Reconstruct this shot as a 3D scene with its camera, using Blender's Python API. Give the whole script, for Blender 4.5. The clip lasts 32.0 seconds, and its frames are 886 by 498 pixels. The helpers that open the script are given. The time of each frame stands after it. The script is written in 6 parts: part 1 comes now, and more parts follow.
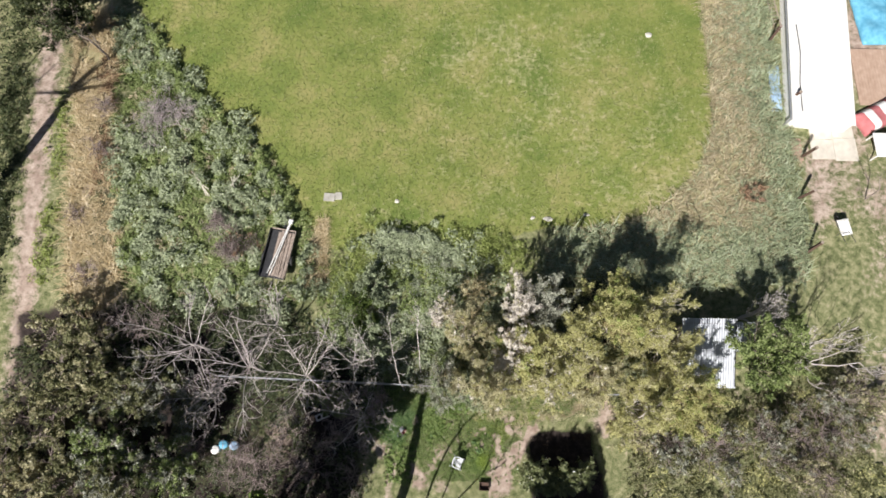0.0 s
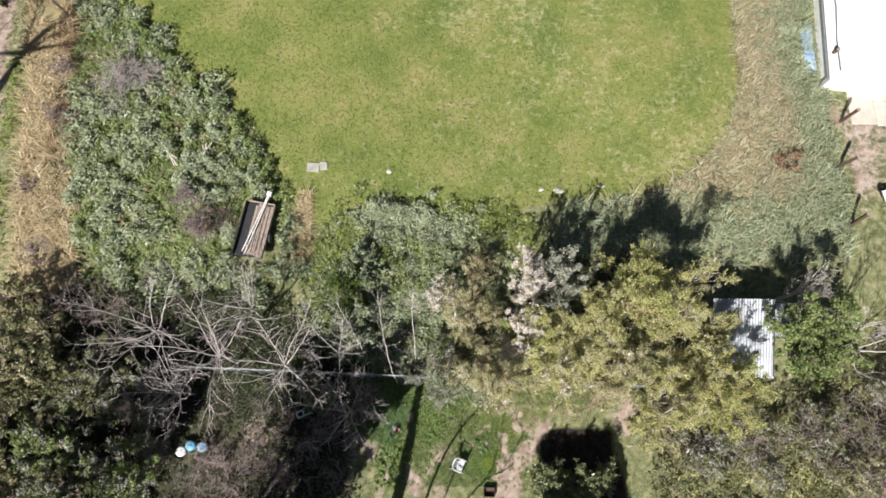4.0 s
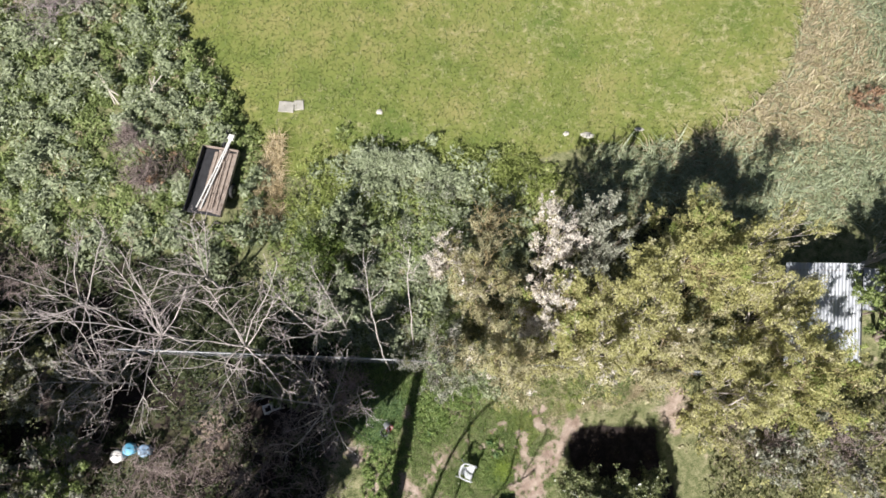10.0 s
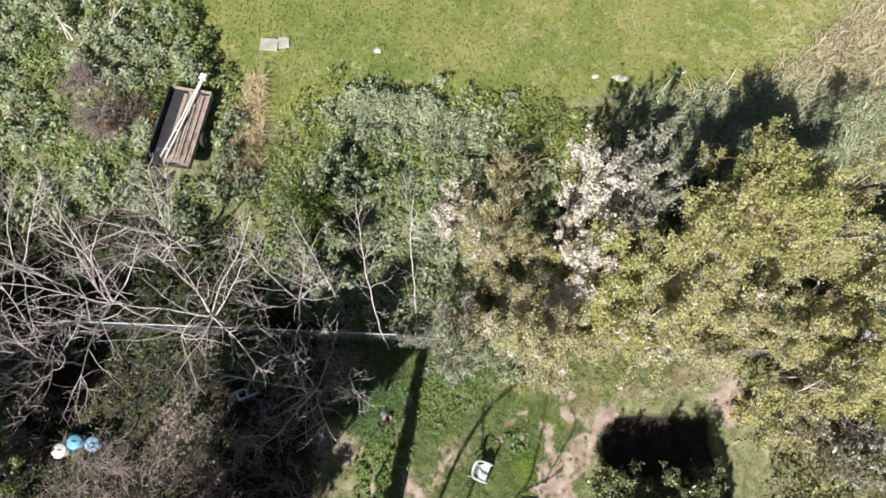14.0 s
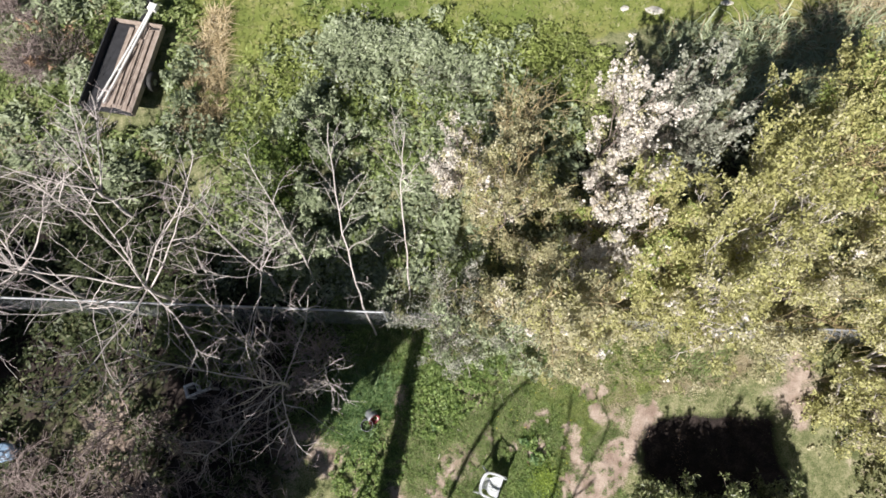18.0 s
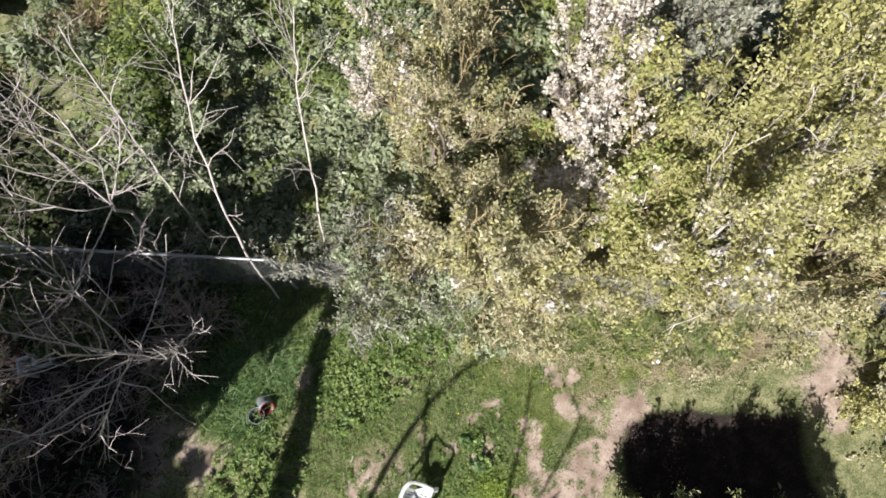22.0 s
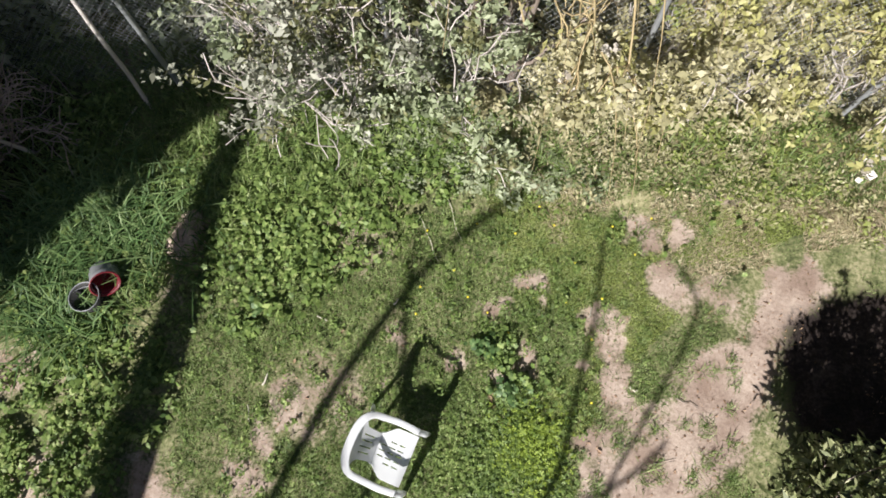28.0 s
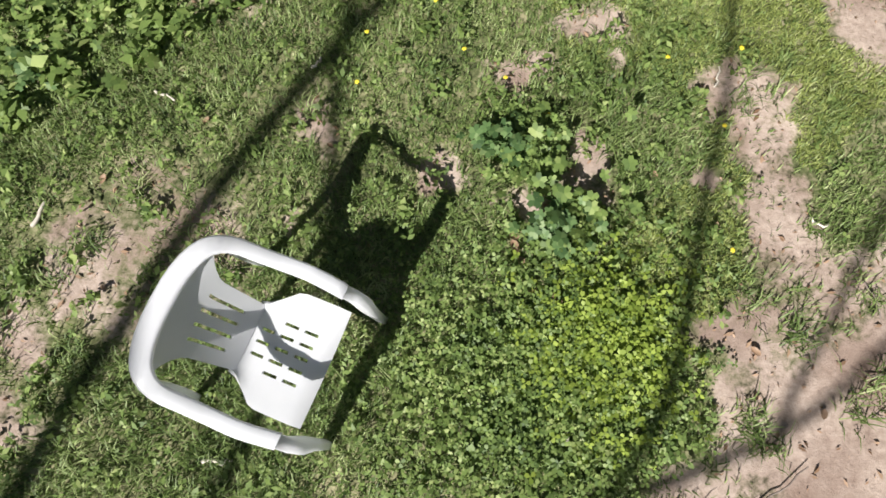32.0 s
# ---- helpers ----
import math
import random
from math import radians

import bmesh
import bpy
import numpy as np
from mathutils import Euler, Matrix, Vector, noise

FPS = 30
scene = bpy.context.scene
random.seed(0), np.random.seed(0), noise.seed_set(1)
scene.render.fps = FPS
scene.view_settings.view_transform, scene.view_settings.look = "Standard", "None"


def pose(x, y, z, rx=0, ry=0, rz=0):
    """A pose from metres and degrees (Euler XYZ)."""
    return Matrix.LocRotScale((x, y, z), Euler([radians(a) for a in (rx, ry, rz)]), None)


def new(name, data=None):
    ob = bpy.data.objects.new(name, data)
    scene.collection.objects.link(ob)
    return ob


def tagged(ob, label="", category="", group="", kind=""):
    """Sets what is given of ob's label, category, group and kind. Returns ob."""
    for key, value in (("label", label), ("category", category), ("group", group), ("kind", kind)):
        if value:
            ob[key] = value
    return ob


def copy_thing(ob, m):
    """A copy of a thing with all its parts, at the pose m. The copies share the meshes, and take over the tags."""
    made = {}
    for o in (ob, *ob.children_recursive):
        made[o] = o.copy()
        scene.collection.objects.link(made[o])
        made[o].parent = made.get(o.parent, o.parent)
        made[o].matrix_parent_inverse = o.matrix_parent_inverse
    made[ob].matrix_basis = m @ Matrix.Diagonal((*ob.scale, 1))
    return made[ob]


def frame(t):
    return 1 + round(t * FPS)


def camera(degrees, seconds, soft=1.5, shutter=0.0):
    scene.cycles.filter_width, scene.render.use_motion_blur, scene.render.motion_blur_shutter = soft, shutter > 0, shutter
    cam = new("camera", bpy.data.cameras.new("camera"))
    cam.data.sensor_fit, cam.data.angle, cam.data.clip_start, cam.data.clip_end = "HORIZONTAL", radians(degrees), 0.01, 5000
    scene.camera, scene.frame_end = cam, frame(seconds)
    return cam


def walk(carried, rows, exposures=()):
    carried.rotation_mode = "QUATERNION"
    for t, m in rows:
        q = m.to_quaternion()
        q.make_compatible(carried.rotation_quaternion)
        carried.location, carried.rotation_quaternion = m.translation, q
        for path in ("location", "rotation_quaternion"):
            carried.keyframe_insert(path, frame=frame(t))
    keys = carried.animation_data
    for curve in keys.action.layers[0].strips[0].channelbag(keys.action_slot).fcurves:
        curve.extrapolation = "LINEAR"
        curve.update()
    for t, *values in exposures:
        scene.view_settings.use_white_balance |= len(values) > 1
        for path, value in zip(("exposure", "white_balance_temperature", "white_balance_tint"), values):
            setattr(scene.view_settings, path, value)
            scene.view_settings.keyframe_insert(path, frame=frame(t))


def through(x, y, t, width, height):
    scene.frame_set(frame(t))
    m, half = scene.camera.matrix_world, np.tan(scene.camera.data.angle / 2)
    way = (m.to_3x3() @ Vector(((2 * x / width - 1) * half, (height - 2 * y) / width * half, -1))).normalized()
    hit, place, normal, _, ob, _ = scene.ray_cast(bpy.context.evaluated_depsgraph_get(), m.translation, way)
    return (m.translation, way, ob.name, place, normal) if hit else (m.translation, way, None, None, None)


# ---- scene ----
cam = camera(73.13, 32.0, soft=1.7)
PATH = [
    (0, pose(-0.814, 1.803, 32.879, 15.86, -0.27, 0.88)),
    (1, pose(-0.471, 1.916, 32.038, 15.74, 0.21, 0.91)),
    (2, pose(-0.423, 1.898, 31.038, 15.65, 0.22, 0.87)),
    (3, pose(-0.729, 1.563, 29.935, 16.11, -0.33, 0.74)),
    (3.5, pose(-0.842, 1.375, 29.381, 16.39, -0.52, 0.64)),
    (5.5, pose(-0.884, 1.398, 27.418, 16.28, -0.53, 0.54)),
    (6, pose(-0.950, 1.432, 26.996, 16.21, -0.62, 0.52)),
    (7, pose(-0.974, 1.527, 26.029, 15.92, -0.49, 0.48)),
    (8, pose(-0.960, 1.580, 25.053, 15.80, -0.48, 0.40)),
    (9, pose(-0.988, 1.516, 24.041, 15.85, -0.61, 0.38)),
    (10, pose(-1.045, 1.492, 23.075, 15.80, -0.74, 0.40)),
    (11, pose(-1.076, 1.366, 22.030, 15.88, -0.78, 0.50)),
    (12, pose(-1.050, 1.232, 21.073, 15.99, -0.62, 0.55)),
    (13, pose(-1.170, 1.207, 20.186, 15.97, -0.79, 0.58)),
    (14, pose(-1.255, 1.111, 19.230, 15.89, -0.70, 0.58)),
    (14.5, pose(-1.263, 1.103, 18.804, 15.91, -0.63, 0.64)),
    (16.5, pose(-1.096, 1.109, 16.904, 16.28, -0.35, 0.70)),
    (17, pose(-1.126, 1.031, 16.396, 16.41, -0.40, 0.60)),
    (18, pose(-1.146, 0.959, 15.429, 16.57, -0.46, 0.43)),
    (18.5, pose(-1.026, 1.018, 14.958, 16.60, -0.31, 0.48)),
    (19, pose(-0.715, 0.998, 14.453, 16.70, -0.12, 0.61)),
    (19.5, pose(-0.275, 0.987, 13.971, 16.72, 0.05, 0.80)),
    (20, pose(0.236, 0.996, 13.526, 16.88, 0.12, 0.83)),
    (20.5, pose(0.440, 1.077, 13.092, 16.97, 0.10, 0.89)),
    (21, pose(0.497, 1.113, 12.632, 17.05, 0.03, 1.16)),
    (21.5, pose(0.522, 1.045, 12.130, 17.19, 0.03, 1.28)),
    (22, pose(0.567, 0.741, 11.614, 17.23, 0.10, 1.44)),
    (22.5, pose(0.627, 0.114, 11.053, 17.36, 0.26, 1.58)),
    (23, pose(0.592, -0.436, 10.498, 17.86, 0.03, 1.42)),
    (23.5, pose(0.552, -0.586, 9.962, 18.34, -0.09, 1.29)),
    (24, pose(0.533, -0.551, 9.510, 18.27, -0.04, 1.42)),
    (24.5, pose(0.571, -0.410, 9.042, 17.97, 0.13, 1.60)),
    (25, pose(0.638, -0.245, 8.572, 17.66, 0.28, 1.67)),
    (25.5, pose(0.677, -0.164, 8.084, 17.22, 0.44, 1.58)),
    (27.5, pose(0.744, -0.236, 6.273, 17.71, 0.59, 1.67)),
    (28, pose(0.681, -0.237, 5.841, 17.74, 0.69, 1.61)),
    (28.5, pose(0.643, -0.244, 5.444, 17.58, 0.84, 1.57)),
    (29, pose(0.603, -0.316, 5.025, 17.38, 0.87, 1.59)),
    (29.5, pose(0.546, -0.325, 4.633, 17.35, 0.58, 1.69)),
    (30, pose(0.699, -0.316, 4.212, 17.51, 0.25, 1.65)),
    (30.5, pose(0.777, -0.284, 3.803, 17.61, -0.17, 1.44)),
    (31, pose(0.755, -0.274, 3.426, 17.58, -0.19, 1.44)),
    (31.5, pose(0.762, -0.477, 2.967, 17.14, 0.22, 1.45)),
    (32, pose(0.779, -0.571, 2.573, 15.35, 0.78, 0.97)),
]
walk(cam, PATH, ((0, 0.66), (6, 0.72), (14, 0.79), (20, 0.76), (25, 0.72), (32, 0.70)))


# ---- world, sun ----
SUN = Vector((0.47, 0.88, -0.84)).normalized()
world = bpy.data.worlds.new("sky")
scene.world = world
world.use_nodes = True
wn = world.node_tree.nodes
sky = wn.new("ShaderNodeTexSky")
sky.sky_type, sky.sun_disc = "NISHITA", False
sky.sun_elevation, sky.sun_rotation = radians(40), radians(208)
wn["Background"].inputs["Strength"].default_value = 0.026
world.node_tree.links.new(sky.outputs["Color"], wn["Background"].inputs["Color"])
sun = new("sun", bpy.data.lights.new("sun", "SUN"))
sun.data.energy, sun.data.angle, sun.data.color = 5.1, radians(0.55), (1.0, 0.96, 0.92)
sun.matrix_world = Matrix.Translation((-20, -30, 40)) @ SUN.to_track_quat("-Z", "Y").to_matrix().to_4x4()

rng = np.random.default_rng(7)


# ---- materials ----
def nodes_of(name):
    m = bpy.data.materials.new(name)
    m.use_nodes = True
    n, l = m.node_tree.nodes, m.node_tree.links
    return m, n, l, n["Principled BSDF"]


def ramp(n, l, fac, stops):
    r = n.new("ShaderNodeValToRGB")
    while len(r.color_ramp.elements) < len(stops):
        r.color_ramp.elements.new(0.5)
    for e, (p, c) in zip(r.color_ramp.elements, stops):
        e.position, e.color = p, (*c, 1)
    l.new(fac, r.inputs["Fac"])
    return r.outputs["Color"]


def noise_at(n, l, scale, detail=4, rough=0.55, vector=None):
    t = n.new("ShaderNodeTexNoise")
    t.inputs["Scale"].default_value, t.inputs["Detail"].default_value, t.inputs["Roughness"].default_value = scale, detail, rough
    if vector:
        l.new(vector, t.inputs["Vector"])
    return t.outputs["Fac"]


def mixed(n, l, fac, a, b, kind="MIX"):
    m = n.new("ShaderNodeMix")
    m.data_type, m.blend_type = "RGBA", kind
    for key, v in ((0, fac), (6, a), (7, b)):
        if isinstance(v, (int, float)):
            m.inputs[key].default_value = v
        elif isinstance(v, tuple):
            m.inputs[key].default_value = (*v, 1)
        else:
            l.new(v, m.inputs[key])
    return m.outputs[2]


def maths(n, l, op, a, b):
    m = n.new("ShaderNodeMath")
    m.operation = op
    for key, v in ((0, a), (1, b)):
        if isinstance(v, (int, float)):
            m.inputs[key].default_value = v
        else:
            l.new(v, m.inputs[key])
    return m.outputs[0]


def bumped(n, l, bsdf, height, strength, distance):
    b = n.new("ShaderNodeBump")
    b.inputs["Strength"].default_value, b.inputs["Distance"].default_value = strength, distance
    l.new(height, b.inputs["Height"])
    l.new(b.outputs["Normal"], bsdf.inputs["Normal"])


def plain(name, a, b, scale=8.0, rough=0.6, metal=0.0, bump=0.2, dist=0.01, fine=60.0):
    """A surface that varies between two colours at two scales."""
    m, n, l, p = nodes_of(name)
    pos = n.new("ShaderNodeTexCoord").outputs["Object"]
    big, small = noise_at(n, l, scale, 4, 0.6, pos), noise_at(n, l, fine, 3, 0.6, pos)
    fac = maths(n, l, "ADD", maths(n, l, "MULTIPLY", big, 0.65), maths(n, l, "MULTIPLY", small, 0.35))
    l.new(ramp(n, l, fac, ((0.32, a), (0.68, b))), p.inputs["Base Color"])
    p.inputs["Roughness"].default_value, p.inputs["Metallic"].default_value = rough, metal
    bumped(n, l, p, fac, bump, dist)
    return m


def foliage(name, dark, light, through=0.35, rough=0.5, spec=0.3, third=None, patch=0.8, share=0.3):
    """Leaves: each island of the mesh takes its own tint; light also passes through."""
    m, n, l, p = nodes_of(name)
    geo = n.new("ShaderNodeNewGeometry")
    pos = n.new("ShaderNodeTexCoord").outputs["Object"]
    big = noise_at(n, l, patch, 4, 0.65, pos)
    big = maths(n, l, "ADD", maths(n, l, "MULTIPLY", maths(n, l, "SUBTRACT", big, 0.5), 1.8), 0.5)
    fac = maths(n, l, "ADD", maths(n, l, "MULTIPLY", geo.outputs["Random Per Island"], 1 - share), maths(n, l, "MULTIPLY", big, share))
    stops = ((0.15, dark), (0.8, light)) if third is None else ((0.12, dark), (0.6, light), (0.85, third))
    col = ramp(n, l, fac, stops)
    l.new(col, p.inputs["Base Color"])
    p.inputs["Roughness"].default_value = rough
    p.inputs["Specular IOR Level"].default_value = spec
    tr = n.new("ShaderNodeBsdfTranslucent")
    l.new(col, tr.inputs["Color"])
    mix = n.new("ShaderNodeMixShader")
    mix.inputs[0].default_value = through
    l.new(p.outputs[0], mix.inputs[1])
    l.new(tr.outputs[0], mix.inputs[2])
    l.new(mix.outputs[0], n["Material Output"].inputs["Surface"])
    return m


M_GRASS = foliage("short_grass", (0.06, 0.105, 0.03), (0.20, 0.28, 0.085), 0.3, third=(0.46, 0.52, 0.25), patch=3.5, share=0.55)
M_MEADOW = foliage("meadow_grass", (0.10, 0.14, 0.035), (0.19, 0.225, 0.065), 0.3, third=(0.32, 0.32, 0.16))
M_CLOVER = foliage("clover_leaves", (0.065, 0.115, 0.035), (0.215, 0.305, 0.085), 0.35, third=(0.42, 0.49, 0.19), patch=4.0, share=0.5)
M_WEED = foliage("weeds", (0.14, 0.17, 0.095), (0.37, 0.42, 0.26), 0.25, third=(0.58, 0.62, 0.46), patch=1.3, share=0.55)
# darker than such leaves are: shade below the bare trees put into the colour
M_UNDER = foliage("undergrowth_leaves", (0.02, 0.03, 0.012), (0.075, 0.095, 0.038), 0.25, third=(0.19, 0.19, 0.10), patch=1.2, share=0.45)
M_MALLOW = foliage("mallow_leaves", (0.05, 0.10, 0.035), (0.13, 0.22, 0.075), 0.3, third=(0.24, 0.33, 0.14))
M_LIME = foliage("lime_leaves", (0.17, 0.25, 0.04), (0.37, 0.47, 0.09), 0.4)
M_DRY = foliage("dry_grass", (0.27, 0.22, 0.13), (0.48, 0.41, 0.27), 0.25, third=(0.62, 0.55, 0.40), patch=1.2, share=0.4)
M_YELLOW = foliage("spring_leaves", (0.23, 0.225, 0.09), (0.47, 0.455, 0.19), 0.3, third=(0.66, 0.62, 0.37), patch=1.3, share=0.55)
M_PALELEAF = foliage("pale_leaves", (0.23, 0.215, 0.115), (0.49, 0.455, 0.27), 0.28, third=(0.71, 0.66, 0.50), patch=1.6, share=0.5)
M_OLIVE = foliage("olive_leaves", (0.07, 0.08, 0.035), (0.22, 0.225, 0.105), 0.3, third=(0.38, 0.36, 0.21), patch=0.9, share=0.45)
M_GREY = foliage("grey_leaves", (0.15, 0.155, 0.11), (0.34, 0.35, 0.28), 0.25, third=(0.52, 0.52, 0.44))
M_EVERGREEN = foliage("evergreen_leaves", (0.045, 0.075, 0.02), (0.18, 0.24, 0.06), 0.3)
M_BRIGHT = foliage("bright_leaves", (0.07, 0.10, 0.03), (0.25, 0.315, 0.11), 0.3, third=(0.44, 0.48, 0.24), patch=1.2, share=0.5)
M_LAUREL = foliage("laurel_leaves", (0.05, 0.07, 0.025), (0.19, 0.22, 0.09), 0.2, rough=0.32, spec=0.5, third=(0.48, 0.49, 0.28))
M_BLOSSOM = foliage("white_blossom", (0.52, 0.46, 0.40), (0.84, 0.79, 0.73), 0.3)
M_DEADLEAF = foliage("dry_leaves", (0.20, 0.12, 0.07), (0.44, 0.30, 0.20), 0.2)
M_OCHRE = foliage("ochre_grass", (0.36, 0.28, 0.15), (0.58, 0.47, 0.29), 0.25, third=(0.74, 0.64, 0.46), patch=1.2, share=0.45)
M_RUST = foliage("rusty_brush", (0.09, 0.05, 0.03), (0.30, 0.19, 0.11), 0.2, third=(0.46, 0.32, 0.20))
M_BARK = plain("grey_bark", (0.13, 0.10, 0.085), (0.30, 0.25, 0.215), 3, 0.85, 0, 0.5, 0.02)
M_PALEBARK = plain("pale_bark", (0.42, 0.37, 0.355), (0.68, 0.62, 0.59), 3, 0.8, 0, 0.4, 0.01)
M_TWIG = plain("grey_twigs", (0.30, 0.245, 0.25), (0.54, 0.47, 0.465), 3, 0.8, 0, 0.3, 0.01)
M_BROWNTWIG = plain("brown_twigs", (0.20, 0.15, 0.14), (0.41, 0.335, 0.315), 3, 0.8, 0, 0.3, 0.01)
M_LAWNLIGHT = foliage("light_lawn", (0.16, 0.20, 0.05), (0.34, 0.40, 0.12), 0.35, third=(0.50, 0.52, 0.26), patch=3.0, share=0.5)
M_YELLOWTWIG = plain("ochre_twigs", (0.28, 0.21, 0.10), (0.50, 0.41, 0.24), 3, 0.7, 0, 0.3, 0.01)
M_PLASTIC = foliage("white_plastic", (0.80, 0.815, 0.845), (0.86, 0.87, 0.895), 0.36, 0.36, 0.5, patch=4.0, share=0.8)
M_GALV = plain("galvanised_steel", (0.24, 0.25, 0.27), (0.42, 0.43, 0.45), 6, 0.5, 0.4, 0.1, 0.004)
M_ROOFMETAL = plain("corrugated_metal", (0.34, 0.36, 0.40), (0.54, 0.56, 0.60), 1.5, 0.5, 0.3, 0.1, 0.004)
M_WOOD = plain("weathered_boards", (0.20, 0.15, 0.12), (0.42, 0.35, 0.30), 5, 0.85, 0, 0.4, 0.01)
M_DARK = plain("dark_paint", (0.018, 0.018, 0.02), (0.045, 0.045, 0.05), 5, 0.6, 0, 0.2, 0.005)
M_WHITEPAINT = plain("white_paint", (0.68, 0.67, 0.64), (0.84, 0.83, 0.81), 4, 0.5, 0, 0.1, 0.004)
M_CONCRETE = plain("pale_concrete", (0.45, 0.41, 0.35), (0.66, 0.61, 0.53), 2, 0.9, 0, 0.3, 0.01)
M_BLUETARP = plain("blue_tarpaulin", (0.06, 0.26, 0.42), (0.20, 0.50, 0.66), 3, 0.45, 0, 0.5, 0.03)
M_PALEBLUE = plain("pale_blue_sheet", (0.22, 0.34, 0.50), (0.40, 0.53, 0.68), 3, 0.5, 0, 0.5, 0.03)
M_BROWNROOF = plain("brown_boards", (0.33, 0.22, 0.16), (0.48, 0.35, 0.27), 3, 0.85, 0, 0.3, 0.01)
M_RED = plain("red_cloth", (0.36, 0.10, 0.11), (0.48, 0.17, 0.17), 4, 0.8, 0, 0.3, 0.01)
M_RUBBER = plain("black_rubber", (0.012, 0.012, 0.012), (0.04, 0.04, 0.04), 8, 0.75, 0, 0.2, 0.004)
M_STONE = plain("pale_stone", (0.42, 0.39, 0.34), (0.66, 0.63, 0.57), 4, 0.9, 0, 0.5, 0.02)
M_REDPLASTIC = plain("red_plastic", (0.10, 0.01, 0.015), (0.20, 0.02, 0.03), 8, 0.35, 0, 0.1, 0.003)


def ground_material():
    """Soil, mown meadow, lawn and dead grass, laid out by the ground's own masks and broken up by noise."""
    m, n, l, p = nodes_of("ground_cover")
    pos = n.new("ShaderNodeNewGeometry").outputs["Position"]
    mask = n.new("ShaderNodeVertexColor")
    mask.layer_name = "cover"
    sep = n.new("ShaderNodeSeparateColor")
    l.new(mask.outputs["Color"], sep.inputs["Color"])
    n1, n2, n3 = noise_at(n, l, 0.35, 5, 0.6, pos), noise_at(n, l, 3.0, 5, 0.65, pos), noise_at(n, l, 28.0, 4, 0.7, pos)
    lawn = ramp(n, l, maths(n, l, "ADD", maths(n, l, "MULTIPLY", n2, 0.5), maths(n, l, "MULTIPLY", n3, 0.5)),
                ((0.36, (0.035, 0.045, 0.02)), (0.48, (0.15, 0.165, 0.075)), (0.62, (0.36, 0.33, 0.20))))
    mead = ramp(n, l, maths(n, l, "ADD", maths(n, l, "MULTIPLY", n1, 0.6), maths(n, l, "ADD", maths(n, l, "MULTIPLY", n3, 0.2), maths(n, l, "MULTIPLY", n2, 0.2))),
                ((0.38, (0.115, 0.16, 0.04)), (0.5, (0.185, 0.215, 0.06)), (0.6, (0.27, 0.255, 0.10))))
    soil = ramp(n, l, maths(n, l, "ADD", maths(n, l, "MULTIPLY", n2, 0.55), maths(n, l, "MULTIPLY", n3, 0.45)),
                ((0.30, (0.16, 0.11, 0.085)), (0.45, (0.34, 0.265, 0.22)), (0.58, (0.47, 0.38, 0.32)), (0.72, (0.61, 0.52, 0.45))))
    blot = noise_at(n, l, 1.7, 5, 0.6, pos)
    soil = mixed(n, l, ramp(n, l, blot, ((0.46, (0, 0, 0)), (0.62, (0.6, 0.6, 0.6)))), soil, (0.20, 0.135, 0.105))
    dry = ramp(n, l, maths(n, l, "ADD", maths(n, l, "MULTIPLY", n2, 0.6), maths(n, l, "MULTIPLY", n3, 0.4)),
               ((0.3, (0.25, 0.25, 0.12)), (0.5, (0.38, 0.35, 0.20)), (0.7, (0.52, 0.47, 0.31))))
    rough = maths(n, l, "ADD", maths(n, l, "MULTIPLY", maths(n, l, "SUBTRACT", n2, 0.5), 1.3), maths(n, l, "MULTIPLY", maths(n, l, "SUBTRACT", n3, 0.5), 0.9))
    # near-black ramp: leaf litter with the shade below scrub and evergreens painted in
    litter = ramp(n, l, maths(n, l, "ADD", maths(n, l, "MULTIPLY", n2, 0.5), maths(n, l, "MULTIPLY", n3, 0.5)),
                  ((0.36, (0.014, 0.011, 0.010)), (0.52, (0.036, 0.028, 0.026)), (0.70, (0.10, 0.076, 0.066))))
    out = lawn
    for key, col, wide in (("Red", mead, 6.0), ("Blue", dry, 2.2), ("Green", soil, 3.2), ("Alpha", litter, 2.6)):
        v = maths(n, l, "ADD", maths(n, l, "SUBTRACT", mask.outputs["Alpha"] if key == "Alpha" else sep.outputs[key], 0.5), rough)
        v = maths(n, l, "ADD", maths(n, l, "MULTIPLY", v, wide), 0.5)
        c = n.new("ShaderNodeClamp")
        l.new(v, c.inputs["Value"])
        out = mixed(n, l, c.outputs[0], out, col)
    l.new(out, p.inputs["Base Color"])
    p.inputs["Roughness"].default_value = 0.95
    p.inputs["Specular IOR Level"].default_value = 0.1
    n4 = noise_at(n, l, 110.0, 3, 0.7, pos)
    bumped(n, l, p, maths(n, l, "ADD", maths(n, l, "MULTIPLY", n4, 0.35), maths(n, l, "ADD", maths(n, l, "MULTIPLY", n3, 0.6), n2)), 0.5, 0.015)
    return m


M_GROUND = ground_material()


